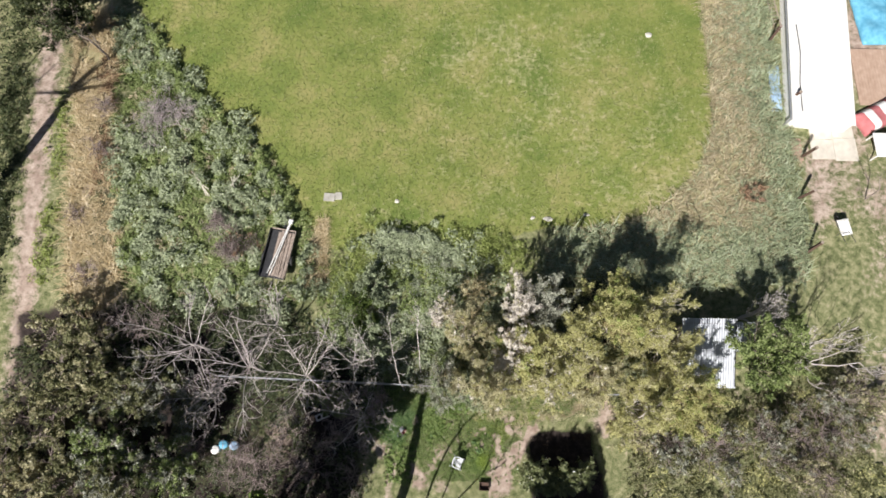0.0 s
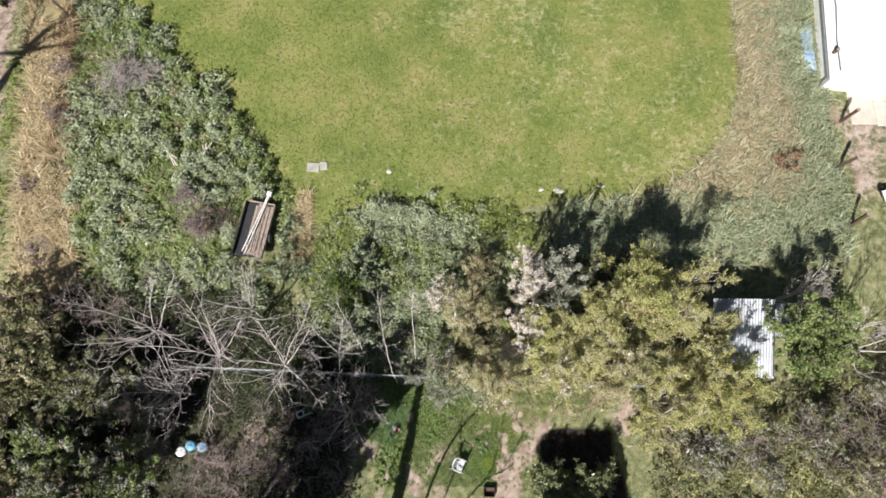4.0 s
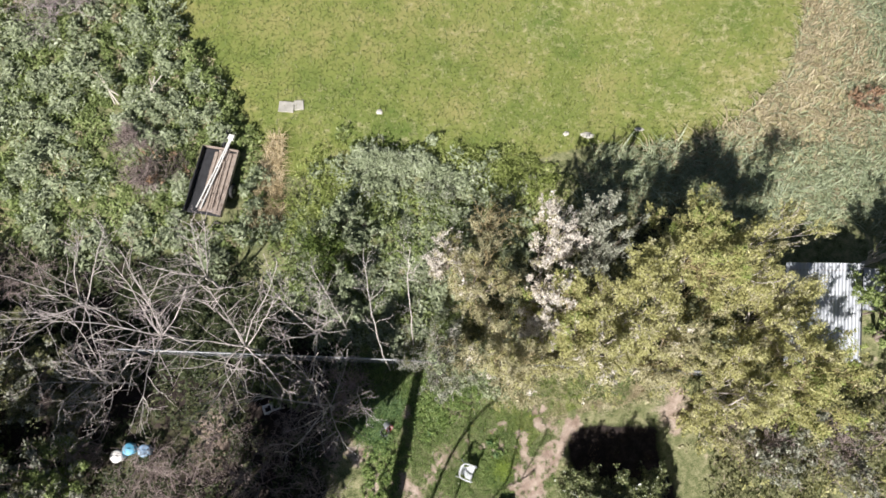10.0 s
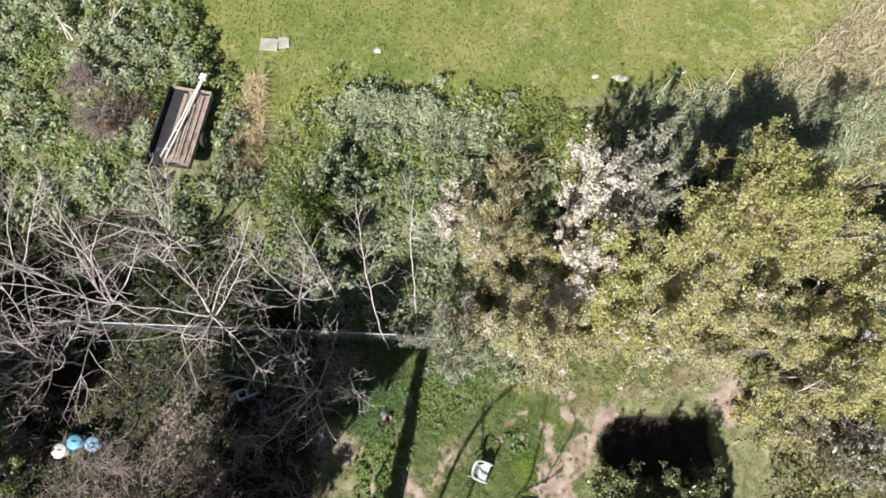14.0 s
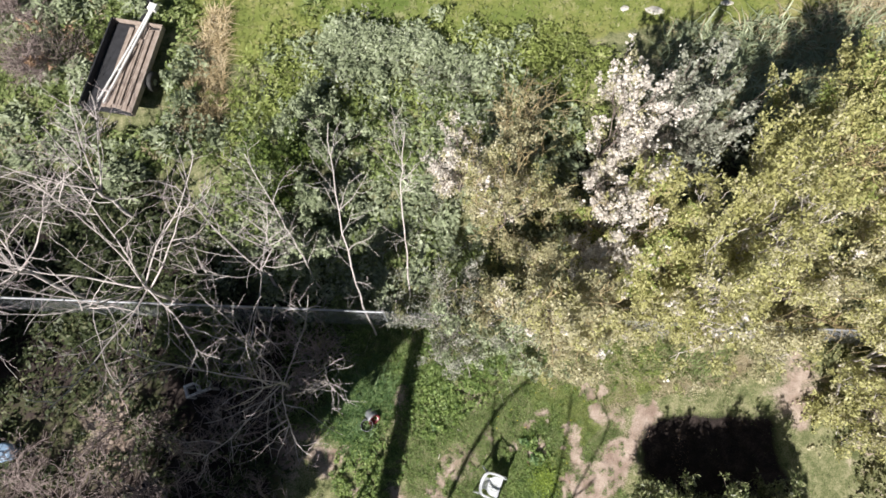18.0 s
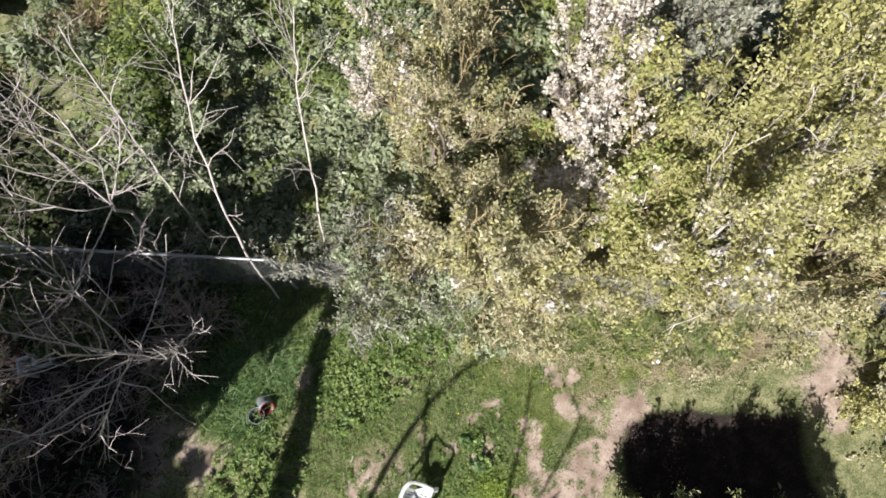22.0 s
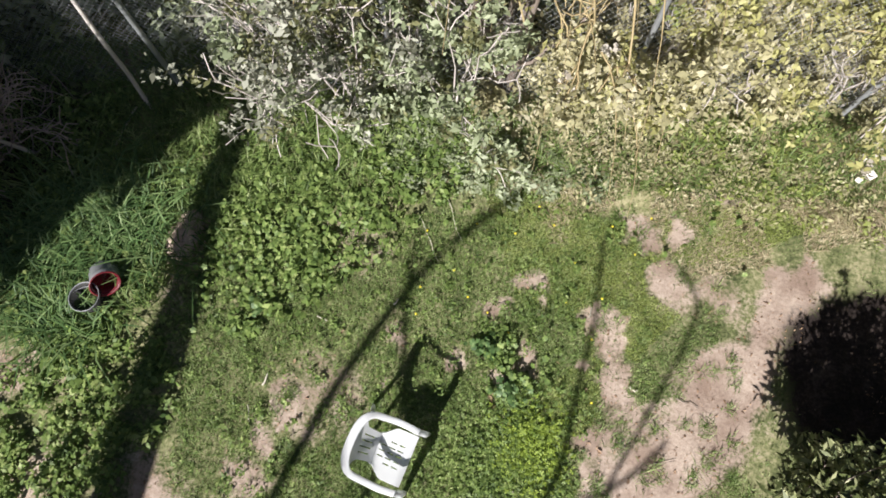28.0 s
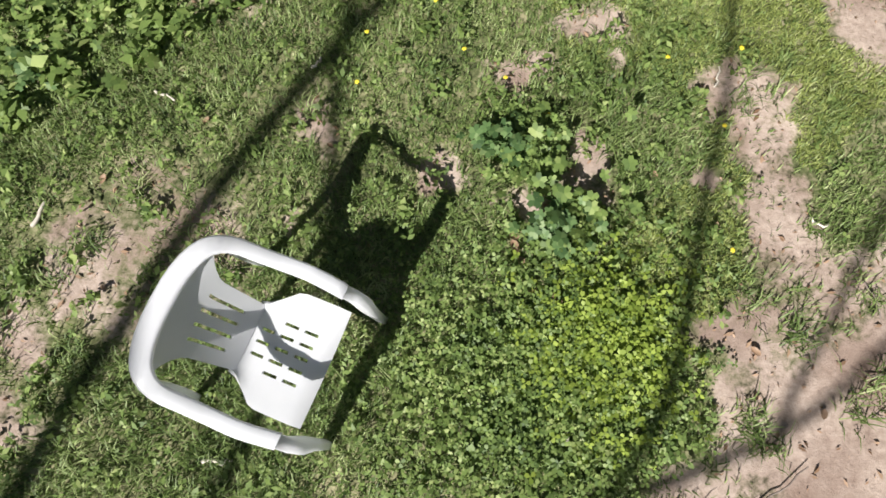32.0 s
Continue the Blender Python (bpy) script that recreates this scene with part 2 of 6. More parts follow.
# ---- mesh tools ----
def mesh_of(name, verts, faces, material, smooth=False):
    """One mesh from arrays; faces: one array or several, of three or four corners each."""
    me = bpy.data.meshes.new(name)
    faces = [np.asarray(f, np.int32) for f in (faces if isinstance(faces, list) else [faces]) if len(f)]
    verts = np.asarray(verts, np.float32)
    me.vertices.add(len(verts))
    me.vertices.foreach_set("co", verts.ravel())
    loops = np.concatenate([f.ravel() for f in faces])
    totals = np.concatenate([np.full(len(f), f.shape[1], np.int32) for f in faces])
    me.loops.add(len(loops))
    me.loops.foreach_set("vertex_index", loops)
    me.polygons.add(len(totals))
    me.polygons.foreach_set("loop_start", np.r_[0, np.cumsum(totals)[:-1]].astype(np.int32))
    if smooth:
        me.polygons.foreach_set("use_smooth", np.ones(len(totals), bool))
    me.update(calc_edges=True)
    me.materials.append(material)
    return me


def part(name, me, material=None, parent=None, label=""):
    """One mesh object under a thing or a part; me: a mesh or a bmesh."""
    if isinstance(me, bmesh.types.BMesh):
        data = bpy.data.meshes.new(name)
        me.to_mesh(data)
        me.free()
        data.materials.append(material)
        me = data
    ob = new(name, me)
    ob.parent = parent
    return tagged(ob, label)


def thing(name, at, label, category, group="", turn=0.0, kind=""):
    ob = new(name)
    ob.matrix_world = pose(*at, 0, 0, turn)
    ob.empty_display_size = 0.2
    return tagged(ob, label, category, group, kind)


def box(bm, x0, x1, y0, y1, z0, z1, bevel=0.0, m=None):
    made = bmesh.ops.create_cube(bm, size=1.0)["verts"]
    t = Matrix.Translation(((x0 + x1) / 2, (y0 + y1) / 2, (z0 + z1) / 2)) @ Matrix.Diagonal((x1 - x0, y1 - y0, z1 - z0, 1))
    bmesh.ops.transform(bm, matrix=(m @ t) if m else t, verts=made)
    if bevel:
        es = list({e for v in made for e in v.link_edges})
        bmesh.ops.bevel(bm, geom=es, offset=bevel, segments=2, affect="EDGES", profile=0.6)
    return bm


def tubes(lines, sides=5):
    """Tapered tubes along polylines of (points, radii)."""
    V, F, at = [], [], 0
    ring = np.arange(sides) * 2 * np.pi / sides
    for pts, rad in lines:
        pts, rad = np.asarray(pts, float), np.asarray(rad, float)
        d = np.gradient(pts, axis=0)
        d /= np.linalg.norm(d, axis=1, keepdims=True) + 1e-9
        up = np.where(np.abs(d[:, 2:]) > 0.9, [[1.0, 0, 0]], [[0, 0, 1.0]])
        a = np.cross(d, up)
        a /= np.linalg.norm(a, axis=1, keepdims=True) + 1e-9
        b = np.cross(d, a)
        v = pts[:, None] + rad[:, None, None] * (np.cos(ring)[None, :, None] * a[:, None] + np.sin(ring)[None, :, None] * b[:, None])
        k = len(pts)
        i, j = np.meshgrid(np.arange(k - 1), np.arange(sides), indexing="ij")
        q = at + np.stack([i * sides + j, i * sides + (j + 1) % sides, (i + 1) * sides + (j + 1) % sides, (i + 1) * sides + j], -1)
        V.append(v.reshape(-1, 3))
        F.append(q.reshape(-1, 4))
        at += k * sides
    return np.concatenate(V), np.concatenate(F)


def unit(v):
    return v / (np.linalg.norm(v, axis=-1, keepdims=True) + 1e-9)


def leaf_cards(r, centres, size, aspect=0.5, up=0.6, vary=0.4):
    """Small folded leaves, one quad each, round the given places."""
    k = len(centres)
    nrm = unit(r.normal(size=(k, 3)) + [0, 0, up * 2])
    a = unit(np.cross(nrm, r.normal(size=(k, 3))))
    b = np.cross(nrm, a)
    s = (size * (1 + vary * r.normal(size=k)).clip(0.35, 2.2))[:, None]
    fold = nrm * s * 0.12
    v = np.stack([centres - a * s * 0.5, centres - b * s * aspect * 0.5 + fold, centres + a * s * 0.5, centres + b * s * aspect * 0.5 + fold], 1)
    return v.reshape(-1, 3), np.arange(4 * k).reshape(-1, 4)


def blade_cards(r, base, height, width, lean=0.5):
    """Bent grass blades of three corners and a kink."""
    k = len(base)
    ang = r.uniform(0, 2 * np.pi, k)
    side = np.stack([np.cos(ang), np.sin(ang), 0 * ang], 1)
    out = np.stack([-np.sin(ang), np.cos(ang), 0 * ang], 1)
    h = (height * r.uniform(0.5, 1.3, k))[:, None]
    w = (width * r.uniform(0.7, 1.3, k))[:, None]
    bend = (lean * r.uniform(0.3, 1.6, k))[:, None]
    mid = base + [0, 0, 1] * h * 0.6 + out * h * bend * 0.35
    tip = base + [0, 0, 1] * h * (1 - 0.25 * bend) + out * h * bend
    v = np.stack([base - side * w, base + side * w, mid + side * w * 0.8, tip, mid - side * w * 0.8], 1)
    i = np.arange(k)[:, None] * 5
    return v.reshape(-1, 3), [i + [0, 1, 2, 4], i + [4, 2, 3]]


def inside(poly, x, y):
    """Whether points lie in a polygon."""
    x, y = np.asarray(x), np.asarray(y)
    res = np.zeros(x.shape, bool)
    px, py = np.array(poly).T
    for i in range(len(px)):
        j = i - 1
        c = (py[i] > y) != (py[j] > y)
        with np.errstate(divide="ignore", invalid="ignore"):
            xi = (px[j] - px[i]) * (y - py[i]) / (py[j] - py[i]) + px[i]
        res ^= c & (x < xi)
    return res


def edge_distance(poly, x, y):
    """Distance to a polygon's outline, positive inside."""
    p = np.array(poly, float)
    best = np.full(np.shape(x), 1e9)
    for a, b in zip(p, np.roll(p, -1, 0)):
        d = b - a
        t = (((x - a[0]) * d[0] + (y - a[1]) * d[1]) / (d @ d)).clip(0, 1)
        best = np.minimum(best, np.hypot(x - a[0] - t * d[0], y - a[1] - t * d[1]))
    return np.where(inside(poly, x, y), best, -best)


def smooth01(v):
    v = np.clip(v, 0, 1)
    return v * v * (3 - 2 * v)


def lumps(x, y, scale, seed=0):
    """Cheap smooth noise between about -1 and 1."""
    r = np.random.default_rng(seed)
    out = 0
    for k in range(7):
        a, f = r.uniform(0, 2 * np.pi), scale * r.uniform(0.6, 1.9)
        out = out + np.sin((x * np.cos(a) + y * np.sin(a)) * f + r.uniform(0, 6.28))
    return out / 3.2


def trefoils(r, centres, size, lobes=3):
    """Clover leaves: each of three rounded leaflets round a stalk's tip."""
    k = len(centres)
    nrm = unit(r.normal(size=(k, 3)) * 0.45 + [0, 0, 1])
    a = unit(np.cross(nrm, r.normal(size=(k, 3))))
    b = np.cross(nrm, a)
    s = (size * r.uniform(0.6, 1.4, k))[:, None]
    V = []
    for j in range(lobes):
        t = j * 2 * np.pi / lobes
        d, e = np.cos(t) * a + np.sin(t) * b, -np.sin(t) * a + np.cos(t) * b
        lift = nrm * s * 0.12
        V.append(np.stack([centres, centres + (d * 0.5 - e * 0.36) * s + lift, centres + (d * 0.95 - e * 0.24) * s, centres + d * 0.88 * s - lift * 0.5,
                           centres + (d * 0.95 + e * 0.24) * s, centres + (d * 0.5 + e * 0.36) * s + lift], 1))
    v = np.stack(V, 1).reshape(-1, 3)
    return v, np.arange(6 * lobes * k).reshape(-1, 6)


# ---- ground ----
MEADOW = [(-23, 31), (-20.6, 27.2), (-19.2, 25.1), (-17.5, 22.7), (-14.9, 19.7), (-12.8, 18.2), (-11.0, 16.4), (-9.5, 13.9), (-8.5, 12.2),
          (-7.9, 10.9), (-6.0, 10.9), (-3.9, 12.2), (-2.2, 11.9), (0.7, 11.2), (2.9, 11.8), (5.5, 12.5), (9.4, 12.7), (11.4, 13.6),
          (13.9, 15.8), (15.2, 18.7), (15.4, 23.7), (15.5, 60), (-40, 60)]
DIRT = [(1.8, -1.9), (1.75, -1.2), (2.0, -0.6), (2.1, -0.3), (2.45, -0.1), (2.84, 0.35), (3.36, 0.7), (3.76, 1.25), (4.2, 1.65), (4.45, 1.45), (4.0, 0.8), (3.65, 0.1), (3.1, -0.5), (2.8, -1.9)]
SPOTS = [(1.43, 1.32, 0.10), (1.48, 1.06, 0.07), (1.06, 0.97, 0.11), (1.57, 1.3, 0.08), (1.16, 1.1, 0.06), (2.22, 0.8, 0.13), (0.76, 0.54, 0.12), (1.3, 0.42, 0.10), (1.36, 0.58, 0.06),
         (1.1, 0.25, 0.10), (2.26, 0.53, 0.11), (2.12, 0.74, 0.08), (2.55, 0.2, 0.12), (1.95, 0.45, 0.07), (2.76, 1.39, 0.14), (-0.94, 0.18, 0.10), (-1.05, -0.29, 0.12), (-0.8, -0.12, 0.08),
         (-1.3, -0.6, 0.16), (0.12, 0.75, 0.09), (0.0, 0.3, 0.07), (2.55, 1.75, 0.12), (2.9, 1.75, 0.12), (4.3, 2.5, 0.35), (4.0, 2.9, 0.3), (3.5, 2.4, 0.2),
         (-9.2, 1.2, 0.6), (-9.0, 0.5, 0.55), (-8.8, -0.2, 0.5), (-2.1, 1.7, 0.22), (-3.3, 0.6, 0.2), (-3.9, 0.2, 0.3), (-4.4, 0.9, 0.35), (-4.9, 0.2, 0.4), (-6.6, 2.9, 0.25), (7.9, 1.7, 0.5), (8.1, 2.3, 0.4),
         (-2.2, -0.9, 0.3), (-1.8, -1.3, 0.35), (2.3, 0.3, 0.16), (2.4, 0.05, 0.16), (2.1, -0.1, 0.1), (1.93, -0.33, 0.12), (2.0, -0.55, 0.14), (1.78, -0.8, 0.12)]
WEED_W = [(-21.3, 26), (-20.5, 19), (-19.9, 14.5), (-18.9, 10.5), (-18.2, 8.0), (-9.4, 7.6), (-7.5, 8.6), (-8.3, 11.0), (-8.5, 12.2), (-9.5, 13.9),
          (-11.0, 16.4), (-12.8, 18.2), (-14.9, 19.7), (-17.5, 22.7), (-19.2, 25.1)]
WEED_MID = [(-7.0, 4.2), (-6.6, 9.4), (-5.0, 11.4), (-3.9, 12.2), (-2.2, 11.9), (0.7, 11.2), (2.5, 11.5), (2.2, 8.6), (0.6, 6.6), (-0.2, 4.2)]
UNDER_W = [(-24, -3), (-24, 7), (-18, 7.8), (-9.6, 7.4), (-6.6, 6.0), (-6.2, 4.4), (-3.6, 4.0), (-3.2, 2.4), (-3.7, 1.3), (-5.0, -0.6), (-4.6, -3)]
UNDER_E = [(-0.2, 4.3), (0.4, 6.4), (2.4, 8.8), (5, 9.6), (9.5, 9.6), (11.3, 8.0), (11.4, 3.6), (16, 3.0), (22, 7.2), (22, -3), (9.2, -3), (9.0, 1.6), (7.8, 3.2), (4.8, 4.3), (2.5, 4.3)]
# outline of the evergreens' shade, painted dark into the ground
SHADE_E = [(3.7, -3), (3.65, -0.6), (3.9, 0.2), (4.15, 0.9), (4.9, 1.15), (6.0, 1.4), (7.1, 1.2), (7.3, 0.2), (7.6, -3)]
STRIP_E = [(15.5, 40), (15.4, 23.7), (15.2, 18.7), (13.9, 15.8), (11.4, 13.6), (9.4, 12.7), (5.5, 12.2), (4.5, 9.6), (12.5, 9.0), (19.6, 9.4), (19.9, 16.5), (19.7, 22), (19.9, 40)]


def height(x, y):
    """The lie of the land: level by the chair, a low rise to the meadow."""
    far = smooth01((np.abs(x) + np.abs(y) - 6) / 12)
    return 0.5 * smooth01((y - 4.5) / 8) + far * 0.05 * lumps(x, y, 0.5, 3) + 0.012 * lumps(x, y, 3.1, 4) * (1 - far)


def level(x, y):
    return float(height(np.array(float(x)), np.array(float(y))))


def axis_steps(lo, hi, fine, coarse):
    mid = np.arange(lo, hi + 1e-6, fine)
    left = np.arange(lo - coarse, -31, -coarse)[::-1]
    right = np.arange(hi + coarse, 36, coarse)
    far = np.array([6, 14, 30, 60, 120, 240, 480])
    return np.concatenate([left[0] - far[::-1], left, mid, right, right[-1] + far])


def cover(x, y):
    """How far the ground is meadow, bare soil or dry grass."""
    wx, wy = x + 0.09 * lumps(x, y, 3.2, 45) + 0.08 * lumps(x, y, 7.0, 41) + 0.04 * lumps(x, y, 24.0, 43), y + 0.09 * lumps(x, y, 3.2, 46) + 0.08 * lumps(x, y, 7.0, 42) + 0.04 * lumps(x, y, 24.0, 44)
    mead = smooth01(edge_distance(MEADOW, x, y) / 0.5 + 0.5)
    soil = smooth01(edge_distance(DIRT, wx, wy) / 0.6 + 0.5)
    for sx, sy, sr in SPOTS:
        soil = np.maximum(soil, 0.70 * smooth01(1.45 - 0.7 * np.hypot(wx - sx, wy - sy) / sr))
    soil = np.maximum(soil, 0.50 * smooth01(lumps(x, y, 2.6, 51) - 0.05) * (np.abs(x) < 6) * (y < 4) * (y > -3))
    track = np.exp(-(((x + 23.95 + 0.085 * (y - 8)) / 1.0) ** 2)) * 0.75
    bank = np.exp(-(((x + 20.5 + 0.14 * (y - 12)) / 1.2) ** 2)) * 0.6
    soil = np.maximum(soil, np.maximum(track, bank * (0.75 + 0.5 * lumps(x, y, 0.8, 9))) * (x < -18))
    yard = smooth01((x - 20.0) / 0.6) * (0.34 + 0.3 * lumps(x, y, 0.9, 5))
    soil = np.maximum(soil, yard)
    brush = smooth01((3 - y) / 3) * smooth01((-4.5 - x) / 1.5) * 0.75 + smooth01((5 - y) / 2) * smooth01((x - 8) / 2) * 0.5
    soil = np.maximum(soil, brush * (0.6 + 0.4 * lumps(x, y, 0.8, 6)))
    dry = smooth01(edge_distance(STRIP_E, x, y) / 1.2 + 0.5) * (0.55 + 0.45 * lumps(x, y, 0.55, 8)) * smooth01((19.2 - x) / 2 + 0.3)
    dry = np.maximum(dry, np.exp(-(((x + 20.8 + 0.14 * (y - 12)) / 1.5) ** 2)) * 0.9 * (x < -18))
    dry = np.maximum(dry, 0.62 * np.exp(-(((x + 7.7) / 0.6) ** 2 + ((y - 10.6) / 1.6) ** 2)))
    dry = np.maximum(dry, mead * (0.12 + 0.15 * lumps(x, y, 0.28, 12) + 0.07 * lumps(x, y, 1.6, 13)))
    dry = np.maximum(dry, (0.6 + 0.25 * lumps(x, y, 2.3, 19)) * smooth01(1.5 - np.hypot((x - 3.9) / 2.8, (y - 2.8) / 0.9)))
    return mead, soil, dry


def litter_shade(x, y):
    """How far rotting leaves and painted shade darken the ground, below scrub and evergreens."""
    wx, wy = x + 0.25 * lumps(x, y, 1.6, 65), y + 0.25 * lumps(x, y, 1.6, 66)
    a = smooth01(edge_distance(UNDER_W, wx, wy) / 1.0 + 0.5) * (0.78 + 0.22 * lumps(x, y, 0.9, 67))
    b = smooth01(edge_distance(SHADE_E, wx, wy) / 0.5 + 0.5)
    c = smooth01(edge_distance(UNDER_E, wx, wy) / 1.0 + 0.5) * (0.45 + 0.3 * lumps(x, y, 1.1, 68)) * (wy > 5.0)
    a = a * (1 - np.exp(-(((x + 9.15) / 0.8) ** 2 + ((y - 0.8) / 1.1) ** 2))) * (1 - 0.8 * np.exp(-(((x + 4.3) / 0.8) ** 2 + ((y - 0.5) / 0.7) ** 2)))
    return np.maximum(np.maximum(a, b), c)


gx, gy = axis_steps(-3.5, 6.5, 0.06, 0.3), axis_steps(-1.8, 4.2, 0.06, 0.3)
GX, GY = np.meshgrid(gx, gy, indexing="ij")
gv = np.stack([GX, GY, height(GX, GY)], -1).reshape(-1, 3)
gi, gj = np.meshgrid(np.arange(len(gx) - 1), np.arange(len(gy) - 1), indexing="ij")
gq = np.stack([gi * len(gy) + gj, (gi + 1) * len(gy) + gj, (gi + 1) * len(gy) + gj + 1, gi * len(gy) + gj + 1], -1).reshape(-1, 4)
gm = mesh_of("ground", gv, gq, M_GROUND, True)
mead, soil, dry = cover(gv[:, 0], gv[:, 1])
layer = gm.color_attributes.new("cover", "FLOAT_COLOR", "POINT")
layer.data.foreach_set("color", np.stack([mead, soil, dry, litter_shade(gv[:, 0], gv[:, 1])], 1).astype(np.float32).clip(0, 1).ravel())
tagged(new("ground", gm), "grassy ground with a mown meadow, bare soil patches and dry strips", "ground", kind="structure")


def scatter(r, count, x0, x1, y0, y1):
    return np.stack([r.uniform(x0, x1, count), r.uniform(y0, y1, count)], 1)


def within(r, poly, count):
    px, py = np.array(poly).T
    p = scatter(r, count * 4, px.min(), px.max(), py.min(), py.max())
    return p[inside(poly, p[:, 0], p[:, 1])][:count]


def on_ground(p, lift=0.0):
    return np.concatenate([p, (height(p[:, 0], p[:, 1]) + lift)[:, None]], 1)


def stuff(name, v, f, mat, label, category):
    return tagged(new(name, mesh_of(name, v, f, mat)), label, category, kind="stuff")


# ---- grass and low plants ----
p = np.concatenate([scatter(rng, 125000, -1.9, 3.3, -1.3, 2.0), scatter(rng, 60000, -5, 8, -2.4, 4.4)])
m_, s_, d_ = cover(p[:, 0], p[:, 1])
thin = lumps(p[:, 0], p[:, 1], 4.0, 21)
p = p[rng.uniform(size=len(p)) > s_ * 1.35 + 0.3 * (thin > 0.2) + 0.95 * litter_shade(p[:, 0], p[:, 1])]
tall_ = 0.028 + 0.022 * smooth01(lumps(p[:, 0], p[:, 1], 2.2, 22) + 0.4)
v, f = blade_cards(rng, on_ground(p), tall_, 0.0028, 0.9)
stuff("lawn_grass", v, f, M_GRASS, "short spring grass blades of the uneven garden lawn", "grass")
# tufts
c = np.repeat(scatter(rng, 420, -3.2, 3.4, -1.4, 3.4), 34, 0)
c = c + rng.normal(size=c.shape) * 0.035
v, f = blade_cards(rng, on_ground(c), 0.06, 0.0030, 1.2)
stuff("grass_tufts", v, f, M_GRASS, "longer grass tufts scattered over the lawn", "grass")
# clover
c = np.concatenate([rng.normal(size=(5200, 2)) * [0.32, 0.28] + [1.15, -0.45], rng.normal(size=(900, 2)) * [0.13, 0.14] + [1.3, 0.3],
                    rng.normal(size=(700, 2)) * [0.10, 0.10] + [1.1, 0.66], rng.normal(size=(2600, 2)) * [0.5, 0.55] + [-1.5, 2.1],
                    scatter(rng, 3000, -2.6, 2.6, -1.2, 2.6)])
c = c[cover(c[:, 0], c[:, 1])[1] < 0.32 + 0.12 * rng.normal(size=len(c))]
v, f = trefoils(rng, on_ground(c, 0.015) + np.abs(rng.normal(size=(len(c), 1))) * [0, 0, 0.035], 0.019)
stuff("clover", v, f, M_CLOVER, "bright green clover and mallow leaves in the lawn", "plants")
c = np.concatenate([rng.normal(size=(1500, 2)) * [0.5, 0.55] + [-1.5, 2.1], rng.normal(size=(120, 2)) * [0.12, 0.16] + [1.25, 0.45], scatter(rng, 260, -3.4, 3.8, 1.4, 3.4)])
c = c[(cover(c[:, 0], c[:, 1])[1] < 0.45) & (np.hypot((c[:, 0] + 2.1) / 0.28, (c[:, 1] - 1.7) / 0.36) > 1)]
v, f = trefoils(rng, on_ground(c, 0.05) + np.abs(rng.normal(size=(len(c), 1))) * [0, 0, 0.05], 0.030, 5)
stuff("broad_weeds", v, f, M_CLOVER, "broad-leaved weeds standing above the lawn", "plants")
c = np.concatenate([rng.normal(size=(46, 2)) * [0.075, 0.06] + [1.0, 0.63], rng.normal(size=(42, 2)) * [0.07, 0.06] + [1.2, 0.22], rng.normal(size=(22, 2)) * [0.05, 0.05] + [-1.25, 1.0]])
v, f = trefoils(rng, on_ground(c, 0.07) + np.abs(rng.normal(size=(len(c), 1))) * [0, 0, 0.035], 0.034, 5)
stuff("mallow", v, f, M_MALLOW, "dark green mallow plants standing above the lawn", "plants")
c = rng.normal(size=(1500, 2)) * [0.16, 0.17] + [1.4, -0.28]
c = c[cover(c[:, 0], c[:, 1])[1] < 0.35]
v, f = trefoils(rng, on_ground(c, 0.03) + np.abs(rng.normal(size=(len(c), 1))) * [0, 0, 0.035], 0.022)
stuff("lime_clover", v, f, M_LIME, "bright lime-green clover patch beside the chair", "plants")
c = within(rng, [(1.3, 0.0), (1.3, 1.2), (1.0, 2.2), (3.6, 2.7), (5.2, 2.3), (3.6, 1.6), (2.6, 0.7), (1.9, -0.2)], 52000)
c = c[(cover(c[:, 0], c[:, 1])[1] < 0.35) & (lumps(c[:, 0], c[:, 1], 2.0, 91) > -0.35)]
v, f = blade_cards(rng, on_ground(c), 0.03, 0.003, 1.1)
stuff("light_lawn", v, f, M_LAWNLIGHT, "yellow-green young grass in the open part of the lawn", "grass")
c = within(rng, [(1.7, 1.7), (1.4, 2.5), (3.0, 3.0), (5.6, 2.8), (6.0, 2.1), (4.4, 1.7), (3.0, 1.3)], 16000)
c = c[(cover(c[:, 0], c[:, 1])[1] < 0.5) & (lumps(c[:, 0], c[:, 1], 3.0, 93) > -0.5)]
v, f = blade_cards(rng, on_ground(c), 0.04, 0.004, 1.5)
stuff("bleached_lawn", v, f, M_DRY, "thin bleached grass at the upper side of the lawn", "grass")
# litter on the bare soil
c = scatter(rng, 9000, -4.5, 5.0, -1.8, 3.0)
c = c[cover(c[:, 0], c[:, 1])[1] > 0.4]
v, f = leaf_cards(rng, on_ground(c, 0.008), 0.022, 0.35, 1.5, 0.6)
stuff("leaf_litter", v, f, M_DEADLEAF, "small brown leaf litter on the bare soil", "litter")
# long grass beside the fence and round the bucket
c = np.concatenate([within(rng, [(-5.2, 1.0), (-5.0, 4.0), (-0.6, 4.0), (0.6, 3.4), (0.3, 2.4), (-1.4, 2.0), (-2.4, 1.0), (-3.2, 0.5)], 11000), within(rng, [(0.2, 2.5), (0.6, 3.4), (4.8, 3.5), (6.5, 2.9), (6.0, 2.1), (3.0, 2.3)], 7000)])
v, f = blade_cards(rng, on_ground(c), 0.20, 0.006, 1.1)
stuff("long_grass", v, f, M_GRASS, "long loose grass along the wire fence", "grass")
c = within(rng, [(0.6, 2.5), (0.8, 3.4), (5.2, 3.6), (6.9, 2.6), (6.0, 2.0), (4.4, 2.1), (3.0, 2.5)], 26000)
